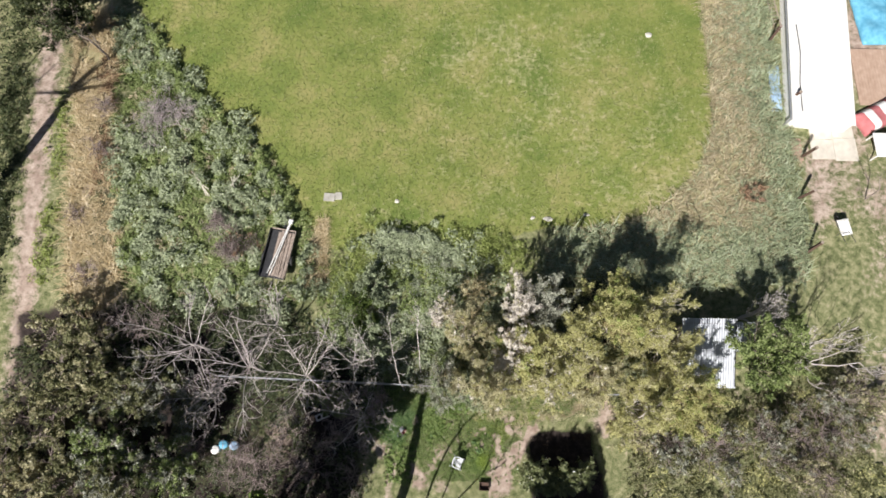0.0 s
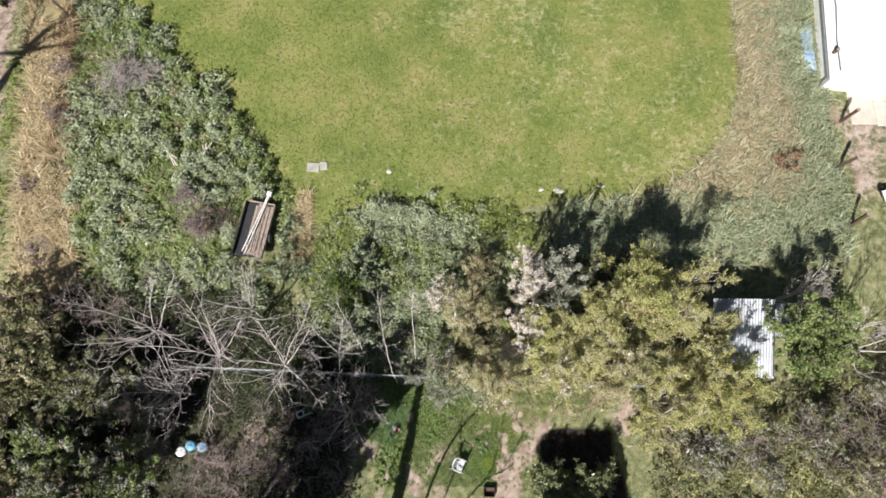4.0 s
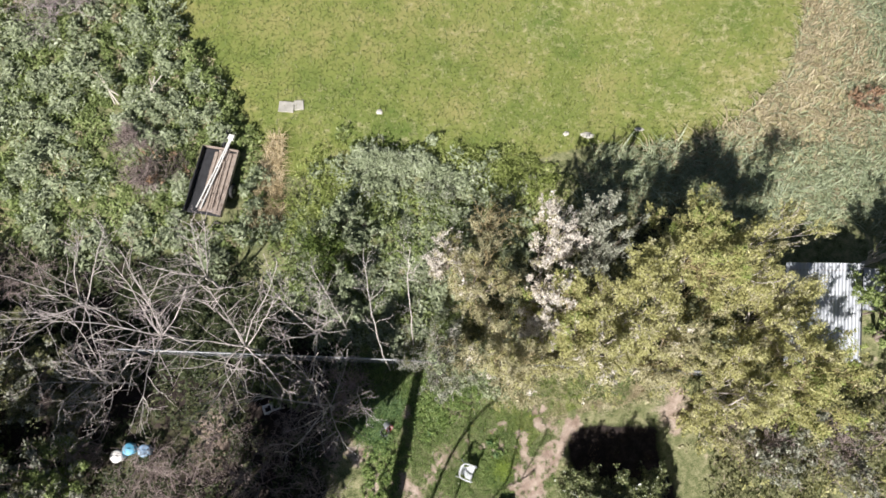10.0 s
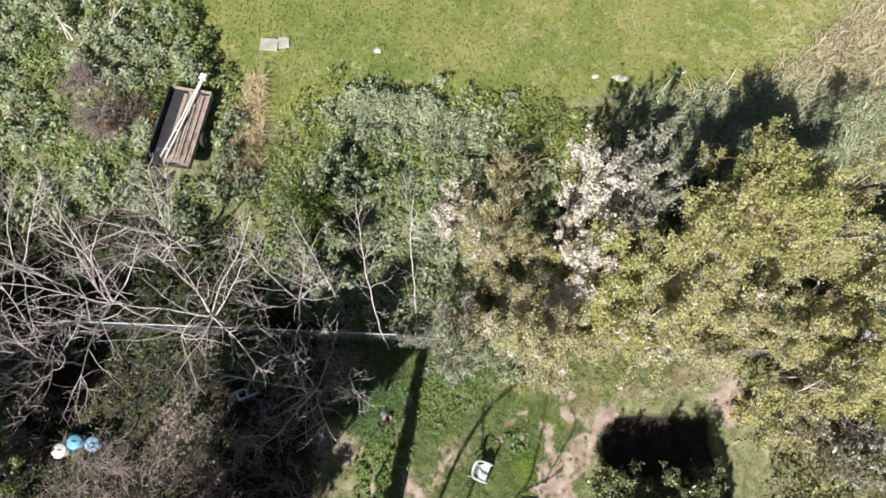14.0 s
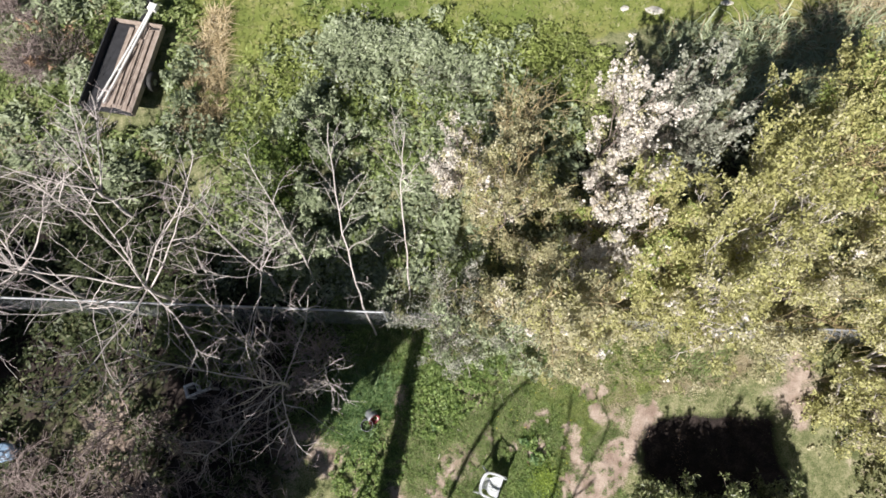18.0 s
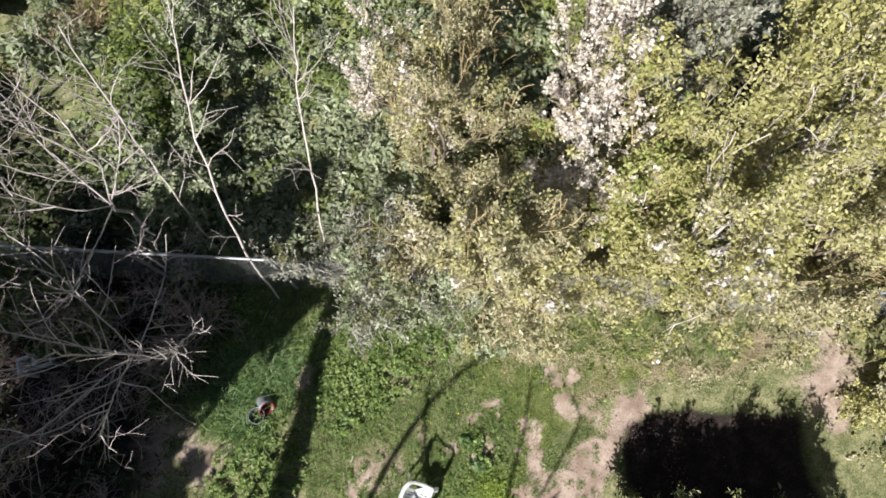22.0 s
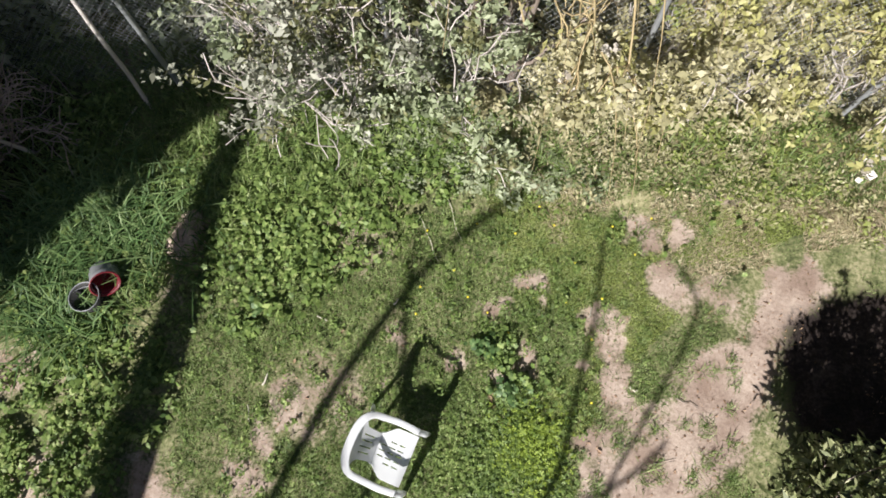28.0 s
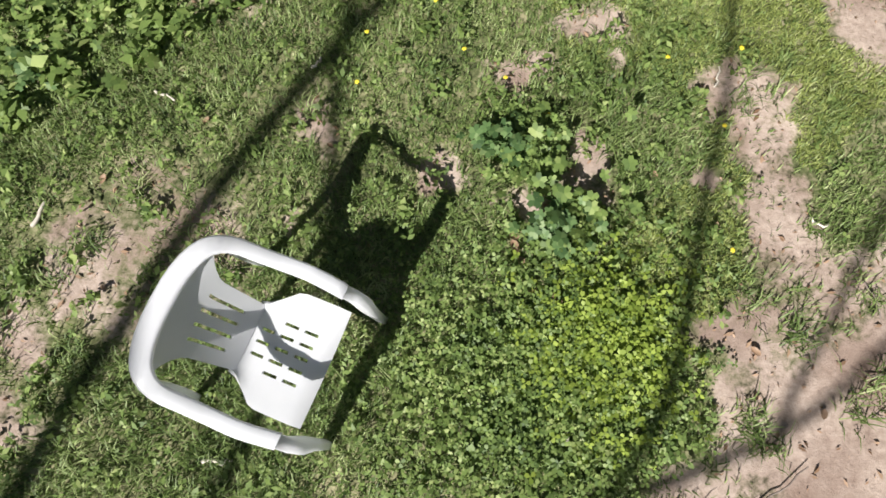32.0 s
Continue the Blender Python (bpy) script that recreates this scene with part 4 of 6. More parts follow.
# leafing trees
for x, y, h, w, n_, tint, bloom in ((1.2, 3.5, 5.2, 1.45, 21000, 0, 900), (3.6, 4.7, 4.6, 1.3, 24000, 2, 900), (4.9, 3.9, 5.2, 1.2, 19000, 1, 2600), (5.9, 5.5, 5.5, 1.4, 32000, 1, 0), (7.6, 6.4, 5.8, 1.3, 32000, 2, 0), (9.3, 6.9, 6.2, 1.2, 26000, 1, 0),
                                    (10.6, 4.9, 5.0, 1.2, 26000, 1, 0), (7.4, 3.9, 4.4, 1.2, 20000, 0, 600), (0.3, 6.1, 4.2, 1.2, 15000, 0, 900), (9.1, 2.5, 4.3, 1.3, 26000, 1, 0), (11.5, 3.0, 5.2, 1.3, 30000, 2, 0)):
    main, young = ((M_PALELEAF, M_YELLOW), (M_YELLOW, M_PALELEAF), (M_YELLOW, M_LAWNLIGHT))[tint]
    tree(rng, "leafing_tree", x, y, h, w, ("tree with ochre twigs and sparse pale young leaves", "young tree covered in pale yellow-green spring leaves", "young tree covered in fresh green spring leaves")[tint], "tree", M_PALEBARK if tint else M_BARK,
         main, n_, 0.052 if tint == 0 else 0.06, 0.15, stems=4, depth=4, kids=3, group="leafing trees by the fence", twig_mat=M_PALEBARK if tint == 1 else M_YELLOWTWIG, leaf2=young, count2=n_ // 4, rad=0.05, bare=0.85, lift=0.25, up=0.7,
         hang=110 if x == 1.2 else 30, twig=0.009, shoot=0.32 if tint == 0 else 0.5, per=40, blossom=bloom)
for x, y, h, w, n_ in ((2.6, 5.5, 5.1, 1.0, 5000), (2.9, 7.3, 5.1, 1.1, 5000), (-0.6, 7.2, 3.4, 0.7, 1600)):
    tree(rng, "blossom_tree", x, y, h, w, "small tree in white blossom with few leaves", "tree", M_BARK, M_PALELEAF, n_ // 2, 0.06, 0.13, stems=3, depth=3, kids=4, blossom=n_ * 5 // 2, group="blossom trees", rad=0.04)
tree(rng, "silver_shrub", 4.7, 7.3, 4.9, 1.0, "grey-leaved shrub beside the blossom trees", "shrub", M_BARK, M_GREY, 12000, 0.08, 0.14, stems=4, depth=3, kids=4, rad=0.04)
tree(rng, "silver_shrub", -1.2, 3.5, 2.7, 1.15, "grey-leaved shrub growing through the wire fence", "shrub", M_PALEBARK, M_GREY, 9000, 0.05, 0.12, stems=5, depth=3, kids=4, rad=0.02, leaf2=M_OLIVE, count2=3500, bare=0.5)
for x, y, w in ((-0.4, 3.2, 0.7), (0.6, 3.2, 0.7), (2.5, 3.4, 0.6), (3.4, 3.6, 0.6), (4.7, 3.4, 0.6), (6.9, 3.3, 0.7)):
    dull = x < 1
    tree(rng, "green_bramble" if dull else "pale_shrub", x, y, 1.7 if x > 1 else 2.5, w, "green bramble climbing the wire fence" if dull else "pale-leaved bramble climbing the wire fence", "shrub", M_PALEBARK, M_WEED if dull else M_PALELEAF, 3600, 0.06, 0.12,
         stems=5, depth=3, kids=3, rad=0.015, group="brambles on the fence", leaf2=M_OLIVE if dull else M_YELLOW, count2=1500, bare=0.8)
tree(rng, "ochre_shrub", 0.9, 8.3, 3.8, 0.9, "small shrub with ochre twigs and few leaves", "shrub", M_YELLOWTWIG, M_PALELEAF, 1500, 0.06, 0.12, stems=5, depth=3, kids=4, rad=0.025)
tree(rng, "evergreen_tree", 16.1, 4.6, 4.8, 1.7, "bright green evergreen tree beside the metal-roofed shed", "tree", M_BARK, M_BRIGHT, 26000, 0.10, 0.17, stems=3, depth=3, kids=4, bare=0.4)
for x, y, h, w in ((18.3, 5.2, 5.6, 2.2), (15.6, 7.4, 4.2, 1.0)):
    tree(rng, "bare_tree", x, y, h, w, "leafless pale-branched tree beside the shed", "tree", M_PALEBARK, stems=4, depth=4, kids=3, rad=0.05, spread=0.9, group="bare trees by the shed", twig=0.009)
for x, y, h, w, mt, n_ in ((-19, 3.8, 3.0, 1.9, M_OLIVE, 13000), (-16.2, 2.8, 2.8, 1.7, M_OLIVE, 11000), (-21.4, 1.4, 2.6, 2.0, M_OLIVE, 12000), (-17.6, 0.2, 2.2, 1.5, M_BRIGHT, 9000),
                           (-14.4, -0.8, 2.0, 1.2, M_BRIGHT, 8000), (-13.7, 2.2, 2.2, 1.3, M_OLIVE, 8000), (-20.6, 6.3, 2.4, 1.4, M_OLIVE, 7000), (-22.5, -1.6, 2.2, 1.8, M_PALELEAF, 9000), (-19.6, -1.6, 2.2, 1.6, M_OLIVE, 9000), (-16.9, -1.8, 2.0, 1.3, M_OLIVE, 7000)):
    tree(rng, "scrub_bush", x, y, h, w, "dense olive-green bush in the overgrown scrub", "bush", M_BROWNTWIG, mt, n_, 0.10, 0.17, stems=7, depth=3, kids=3, rad=0.03, group="scrub bushes", bare=0.75, leaf2=M_PALELEAF if x < -18 else M_GREY, count2=n_ // 2, twig=0.012)
for x, y, h, w in ((-6.2, 0.7, 1.8, 1.1), (-8.6, 0.9, 1.9, 1.2), (-4.3, 2.6, 1.7, 1.0), (-5.8, 2.6, 1.8, 1.0), (-7.2, -0.9, 1.9, 1.5), (-9.8, -1.0, 2.0, 1.4), (-5.2, -1.1, 1.6, 1.0), (-11.6, -0.3, 1.8, 1.1), (-13.2, 0.4, 1.8, 0.9), (-4.9, 1.6, 1.5, 0.8), (-16.9, 6.6, 2.4, 1.4), (-21.2, 19.2, 1.2, 0.8), (-20.9, 16.6, 1.0, 0.8), (-20.6, 9.2, 1.0, 0.7), (-21.6, 12.6, 0.8, 0.6)):
    tree(rng, "bare_shrub", x, y, h, w, "leafless pinkish-brown shrub with dense crooked twigs", "shrub", M_BROWNTWIG, stems=7, depth=3, kids=4, rad=0.022, group="bare shrubs", wob=0.35, lift=0.1)
for x, y, h, w, n_ in ((13.3, 0.8, 2.2, 1.5, 7000), (16.0, 0.8, 2.2, 1.7, 8000), (19.2, 1.8, 2.0, 1.6, 7000), (11.0, 0.6, 2.0, 1.2, 7000), (12.6, 2.6, 2.0, 1.0, 5000), (18.2, -0.6, 2.0, 1.5, 6000), (9.6, 1.6, 1.8, 0.8, 5000), (21.0, 3.6, 1.8, 1.2, 5000)):
    tree(rng, "grey_shrub", x, y, h, w, "tangled grey-brown shrub with sparse small leaves", "shrub", M_BROWNTWIG, M_OLIVE, n_ // 2, 0.085, 0.15, stems=7, depth=3, kids=5, rad=0.025, group="grey shrubs", wob=0.3, leaf2=M_GREY if n_ > 6500 else M_PALELEAF, count2=n_ // 2, bare=0.6)
for x, y, h, w, mt in ((-5.3, 7.2, 1.5, 1.0, M_EVERGREEN), (-4.7, 5.9, 1.6, 0.9, M_WEED), (-4.6, 8.7, 1.3, 0.9, M_WEED), (-7.4, 3.2, 1.3, 0.8, M_BRIGHT), (-6.2, 2.4, 1.1, 0.5, M_BRIGHT)):
    tree(rng, "green_bush", x, y, h, w, "dark green bush in the weeds below the bare trees", "bush", M_BARK, mt, 6500, 0.09, 0.15, stems=5, depth=2, kids=4, rad=0.02, group="green bushes")
for x, y, h, w, n_ in ((3.75, -0.85, 1.6, 0.55, 6500), (4.65, -1.05, 1.65, 0.6, 7000), (4.15, -0.95, 1.75, 0.5, 6000), (5.5, -0.9, 2.1, 0.62, 7500), (6.35, -0.95, 1.95, 0.6, 6500)):
    tree(rng, "laurel_shrub", x, y, h, w, "glossy laurel shrub with long leaves beside the bare soil", "shrub", M_BARK, M_LAUREL, n_, 0.08, 0.13, stems=7, depth=2, kids=4, rad=0.012, aspect=0.32, up=0.7, shoot=0.2, per=24, group="laurels")
tree(rng, "evergreen_tree", -23.6, 25.7, 4.4, 2.5, "dark evergreen tree at the corner of the meadow", "tree", M_BARK, M_UNDER, 26000, 0.14, 0.25, stems=4, depth=3, kids=4, rad=0.08)
tree(rng, "bare_tree", -21.4, 22.6, 5.0, 1.6, "slim leafless tree beside the track", "tree", M_BARK, stems=1, depth=4, kids=3, rad=0.07)
tree(rng, "dead_shrub", -17.6, 18.6, 1.4, 1.7, "dead grey shrub standing in the weeds", "shrub", M_TWIG, stems=9, depth=3, kids=5, rad=0.02, wob=0.3)
for x, y, w in ((-13.3, 12.2, 0.8), (-12.7, 10.6, 0.7)):
    tree(rng, "dead_shrub", x, y, 1.2, w, "leafless pinkish-brown dead shrub in the weeds", "shrub", M_BROWNTWIG, stems=9, depth=3, kids=5, rad=0.018, wob=0.3, group="dead shrubs in the weeds", lift=0.1)
tree(rng, "dead_shrub", -12.0, 11.0, 1.0, 0.9, "dead brown shrub in the weeds beside the trailer", "shrub", M_BARK, M_DEADLEAF, 500, 0.08, 0.12, stems=9, depth=3, kids=4, rad=0.02, wob=0.3)
tree(rng, "dead_shrub", 17.0, 14.6, 0.6, 0.6, "small reddish dead shrub in the rough grass", "shrub", M_BARK, M_DEADLEAF, 1200, 0.08, 0.1, stems=7, depth=2, kids=4, rad=0.015)
# unseen trees added around the view, so that their shade falls into it
def broad_evergreen(r, x, y, tall, lobes, count, label, group):
    """A dense evergreen: trunk, limbs and a broad crown of leafy lobes (dx, dy, z, radius)."""
    root = thing("shade_tree", (x, y, level(x, y)), label, "tree", group)
    part("trunk", mesh_of("trunk", *tubes([(np.array([(0, 0, -0.05), (0.05, 0.03, tall * 0.35), (0, 0, tall * 0.7)]), np.array([0.13, 0.10, 0.07]))], 8), M_BARK, True), None, root)
    for dx, dy, z, q in lobes:
        part("limb", mesh_of("limb", *tubes([(np.array([(0, 0, tall * 0.45), (dx * 0.5, dy * 0.5, (tall * 0.45 + z) / 2 + 0.1), (dx, dy, z)]), np.array([0.06, 0.045, 0.02]))], 6), M_BARK, True), None, root)
        d = unit(r.normal(size=(count, 3))) * r.uniform(0.2, 1, (count, 1)) ** 0.5
        c = np.array([dx, dy, z]) + d * [q, q, q * 0.6] + r.normal(size=(count, 3)) * 0.07
        v, f = leaf_cards(r, c, 0.17, 0.5, 0.5)
        tagged(part("crown_lobe", mesh_of("crown_lobe", v, f, M_EVERGREEN), None, root), kind="stuff")


# unseen evergreens added south of the lawn, against the sun, to shade it
broad_evergreen(rng, 2.9, -4.8, 4.8, ((0.0, 0.45, 4.0, 0.6), (0.55, 0.7, 4.1, 0.6), (-0.1, -0.3, 4.1, 0.75), (0.6, 0.0, 4.2, 0.75), (0.0, -1.2, 3.9, 0.8), (0.8, -0.9, 3.9, 0.8)), 3600, "unseen dense evergreen added to shade the edge of the lawn", "evergreens at the lawn edge")
broad_evergreen(rng, 4.4, -4.8, 4.8, ((-0.4, 0.8, 4.0, 0.65), (0.3, 0.6, 4.0, 0.65), (-0.4, 0.1, 4.2, 0.8), (0.3, -0.2, 4.1, 0.75), (-0.3, -0.9, 4.0, 0.8), (0.45, -1.2, 3.9, 0.75)), 3600, "unseen dense evergreen added to shade the edge of the lawn", "evergreens at the lawn edge")
# more unseen evergreens, added only to throw shade over the scrub
for x, y, h, w, low, n_, bare_ in ((-9.8, -3.9, 8.6, 2.0, 5.4, 34000, 0.5), (-16.4, -5.0, 8.6, 1.8, 6.0, 30000, 0.4), (-9.0, -4.4, 8.2, 1.4, 5.4, 18000, 0.5), (-8.9, -5.4, 8.2, 1.3, 5.0, 16000, 0.75), (-8.3, -4.1, 9.0, 1.3, 5.8, 16000, 0.8), (-6.9, -4.0, 7.4, 0.9, 5.5, 12000, 0.6), (-7.7, -5.5, 5.6, 1.1, 3.6, 7000, 0.8)):
    tree(rng, "shade_tree", x, y, h, w, "unseen tall evergreen added to shade the scrub", "tree", M_BARK, M_EVERGREEN, n_, 0.2, 0.3, stems=3, depth=3, kids=4, above=low, group="evergreens south of the scrub", bare=bare_)
bare_tree(rng, -28.9, 9.6, 15.5, 4.0, "very tall leafless tree beyond the track", "bare trees beyond the track", fork=0.68, limbs=7, side=9, twigs=4, rad=0.24, bark=M_BARK, fine=M_BARK, lean=(-0.2, 0.2))
bare_tree(rng, -30.6, 14.6, 11.0, 3.4, "tall leafless tree beyond the track", "bare trees beyond the track", fork=0.4, limbs=7, side=9, twigs=4, rad=0.15, bark=M_BARK, fine=M_BARK)


def leaning_tree():
    """A leafless tree south of the lawn: a thick leaning trunk and long thin limbs."""
    root = thing("leaning_tree", (-3.7, -5.2, 0), "leafless leaning tree with long limbs at the lawn edge", "tree")
    base = np.array([-3.7, -5.2, 0.0])
    fork = np.array([-4.14, -4.5, 3.1])
    stems = ((0.28, 0.16, (base, (-4.0, -4.75, 1.6), fork, (-4.54, -4.4, 4.1), (-4.88, -4.15, 5.2), (-5.24, -4.0, 6.2), (-5.6, -4.1, 7.2))),
             (0.06, 0.045, (base + [0, 0, 0.8], (-3.5, -6.4, 3.0), (-3.95, -6.5, 5.0), (-3.75, -6.0, 5.6), (-3.8, -6.1, 6.4), (-3.75, -6.25, 7.1), (-3.6, -6.2, 7.6), (-3.2, -6.3, 8.2))),
             (0.036, 0.03, (base + [0, 0, 0.9], (-2.6, -6.2, 3.4), (-2.9, -5.9, 4.9), (-2.75, -5.8, 5.3), (-2.9, -5.4, 5.6), (-3.1, -5.3, 5.9), (-3.3, -5.4, 6.3), (-3.5, -5.3, 6.8))),
             (0.035, 0.024, (base + [0, 0, 0.7], (-2.0, -5.8, 3.0), (-1.1, -5.7, 4.6), (-0.95, -5.4, 4.9), (-1.05, -5.2, 5.2), (-1.0, -4.9, 5.5), (-1.1, -4.7, 5.8), (-1.3, -4.8, 6.3))),
             (0.03, 0.022, ((-1.1, -5.7, 4.6), (-0.85, -5.6, 4.6), (-0.5, -5.5, 4.65), (-0.25, -5.4, 4.7), (0.0, -5.2, 4.8))),
             (0.022, 0.016, ((-0.5, -5.5, 4.65), (0.1, -4.6, 5.0), (0.3, -4.2, 5.05), (0.1, -3.9, 5.15))),
             (0.05, 0.03, (fork, (-5.0, -5.0, 4.0), (-5.3, -4.9, 4.2), (-5.1, -4.6, 4.3), (-4.9, -4.1, 4.4))))
    for k, (a, b, pts) in enumerate(stems):
        pts = np.array(pts, float)
        t, u = np.linspace(0, 1, len(pts)), np.linspace(0, 1, 22)
        q = np.stack([np.interp(u, t, c) for c in pts.T], 1)
        for _ in range(3):
            q[1:-1] = 0.25 * q[:-2] + 0.5 * q[1:-1] + 0.25 * q[2:]
        q = q + 0.005 * rng.normal(size=q.shape) - base
        part("trunk" if k == 0 else "limb", mesh_of("stem", *tubes([(q, np.linspace(a, b, 22))], 8), M_BARK, True), None, root)


leaning_tree()


# ---- chair ----
def slotted(us, vs, hole, place, thick):
    """A panel over the grid us x vs with holes, curved by place(u, v), with thickness."""
    nu, nv = len(us), len(vs)
    top = np.array([[place(u, v) for v in vs] for u in us], float)
    du, dv = np.gradient(top, axis=0), np.gradient(top, axis=1)
    nrm = unit(np.cross(du, dv))
    V = np.concatenate([top.reshape(-1, 3), (top - nrm * thick).reshape(-1, 3)] * 2)
    solid = np.array([[not hole((us[i] + us[i + 1]) / 2, (vs[j] + vs[j + 1]) / 2) for j in range(nv - 1)] for i in range(nu - 1)])
    n, F = nu * nv, []
    for i in range(nu - 1):
        for j in range(nv - 1):
            if not solid[i, j]:
                continue
            a, b, c, d = i * nv + j, (i + 1) * nv + j, (i + 1) * nv + j + 1, i * nv + j + 1
            F += [(a, b, c, d), (d + n, c + n, b + n, a + n)]
            for ii, jj, p, q in ((i - 1, j, d, a), (i + 1, j, b, c), (i, j - 1, a, b), (i, j + 1, c, d)):
                if not (0 <= ii < nu - 1 and 0 <= jj < nv - 1 and solid[ii, jj]):
                    F.append((q + 2 * n, p + 2 * n, p + 3 * n, q + 3 * n))
    return V, np.array(F)


def band(pts, wide, tall, out, bevel=0.006):
    """A rounded rectangular bar swept along points; out: the sideways direction at each point."""
    pts, out = np.array(pts, float), unit(np.array(out, float))
    d = unit(np.gradient(pts, axis=0))
    up = unit(np.cross(d, out))
    up = np.where(up[:, 2:] < 0, -up, up)
    prof = [(-1, -0.55), (-0.8, -1), (0.8, -1), (1, -0.55), (1, 0.55), (0.75, 1), (-0.75, 1), (-1, 0.55)]
    w, h = np.broadcast_to(wide, len(pts)) / 2, np.broadcast_to(tall, len(pts)) / 2
    V = np.concatenate([[p + o * a * ww + u * b * hh for a, b in prof] for p, o, u, ww, hh in zip(pts, out, up, w, h)])
    k = len(prof)
    F = [(i * k + j, i * k + (j + 1) % k, (i + 1) * k + (j + 1) % k, (i + 1) * k + j) for i in range(len(pts) - 1) for j in range(k)]
    return V, [np.array(F), np.array([range(k), range((len(pts) - 1) * k, len(pts) * k)])]


def plastic_chair():
    root = thing("plastic_chair", (0, 0, 0), "white moulded plastic armchair with slotted seat standing on the lawn", "chair")

    def steps(edges):
        return np.unique(np.round(np.concatenate(edges), 4))

    slots_v = np.array([-0.10, -0.05, 0.0, 0.05, 0.10])
    vs = steps([np.linspace(-0.235, 0.235, 11), slots_v - 0.006, slots_v + 0.006])
    us = steps([np.linspace(-0.10, 0.245, 12), [-0.06, -0.005, 0.02, 0.08, 0.105, 0.165]])

    def seat_hole(u, v):
        k = int(np.argmin(np.abs(slots_v - v)))
        on = abs(slots_v[k] - v) < 0.0055
        return on and ((-0.06 < u < -0.005 and k in (1, 2, 3)) or 0.02 < u < 0.08 or 0.105 < u < 0.165)

    def seat_at(u, v):
        k = min(max((u + 0.085) / 0.12, 0.03), 1)
        y = v if abs(v) < 0.13 else math.copysign(0.13 + (abs(v) - 0.13) * k, v)
        drop = 0.03 * max(0, (u - 0.19) / 0.055) ** 2
        return (u, y, 0.432 + 0.02 * u - 0.018 * (1 - (v / 0.235) ** 2) - drop)

    part("seat", mesh_of("seat", *slotted(us, vs, seat_hole, seat_at, 0.014), M_PLASTIC), None, root, "white slotted seat")
    bs = np.array([-0.075, -0.025, 0.025, 0.075])
    bv = steps([np.linspace(-0.135, 0.135, 10), bs - 0.006, bs + 0.006])
    bu = steps([np.linspace(0.0, 1.0, 14), [0.22, 0.68]])

    def back_hole(u, v):
        return np.abs(bs - v).min() < 0.0055 and 0.22 < u < 0.68

    def back_at(u, v):
        wide = 1.0 + 0.12 * u + 0.75 * max(0, (u - 0.62) / 0.38) ** 1.6
        y = v * wide
        return (-0.092 - 0.193 * u + 0.9 * u * y * y, y, 0.412 + 0.355 * u - 0.03 * math.sin(u * math.pi) + 0.03 * u * (1 - u))

    part("backrest", mesh_of("backrest", *slotted(bu, bv, back_hole, back_at, 0.012), M_PLASTIC), None, root, "white slotted backrest")
    # the rim runs from one armrest round the back to the other
    rim, out, wide = [], [], []
    for s in np.linspace(-1, 1, 41):
        a = abs(s)
        if a < 0.5:
            t = s / 0.5 * np.pi / 2
            x, y = -0.10 - 0.185 * np.cos(t) ** 0.75, 0.275 * np.sign(np.sin(t)) * abs(np.sin(t)) ** 0.8
            o = (-np.cos(t), np.sin(t), 0)
        else:
            q = (a - 0.5) / 0.5
            x, y = -0.10 + 0.34 * q, np.sign(s) * (0.275 + 0.012 * np.sin(q * np.pi))
            o = (0, np.sign(s), 0)
        z = 0.775 - 0.13 * smooth01((a - 0.25) / 0.45) - 0.03 * max(0, (a - 0.8) / 0.2)
        rim.append((x, y, float(z)))
        wide.append(0.058 + 0.022 * float(smooth01((0.45 - a) / 0.3)))
        out.append(o)
    part("armrest_rim", mesh_of("rim", *band(rim, wide, [0.022] * len(rim), out), M_PLASTIC, True), None, root, "white rim forming the back and both armrests")
    for s in (-1, 1):
        pts = [(0.235, s * 0.275, 0.62), (0.265, s * 0.277, 0.585), (0.28, s * 0.28, 0.50), (0.275, s * 0.285, 0.30), (0.30, s * 0.295, 0.0)]
        part("leg", mesh_of("leg", *band(pts, [0.05, 0.05, 0.05, 0.045, 0.035], [0.022, 0.045, 0.075, 0.07, 0.045], [(0, 1, 0)] * 5), M_PLASTIC, True), None, root)
        pts = [(-0.215, s * 0.262, 0.72), (-0.25, s * 0.28, 0.5), (-0.29, s * 0.305, 0.25), (-0.34, s * 0.335, 0.0)]
        part("leg", mesh_of("leg", *band(pts, [0.05, 0.05, 0.045, 0.035], [0.03, 0.035, 0.035, 0.03], [(0, 1, 0)] * 4), M_PLASTIC, True), None, root)
    root.matrix_world = pose(0.118, -0.347, 0.0, 0, 0, -21) @ Matrix.Diagonal((0.92, 0.94, 0.97, 1))


plastic_chair()


# ---- small things on the lawn ----
def stick(a, b, rad, mat, label):
    a, b = np.array(a, float), np.array(b, float)
    z = level(*((a + b) / 2)) + rad + 0.015
    root_at = (*((a + b) / 2), z)
    n = 6
    t = np.linspace(-0.5, 0.5, n)[:, None] * (b - a)
    pts = np.concatenate([t + rng.normal(size=(n, 2)) * 0.006, rng.normal(size=(n, 1)) * 0.003], 1)
    V, F = tubes([(pts, np.linspace(rad, rad * 0.7, n))], 5)
    ob = new("stick", mesh_of("stick", V, F, mat, True))
    ob.location = root_at
    tagged(ob, label, "stick", "sticks on the lawn")


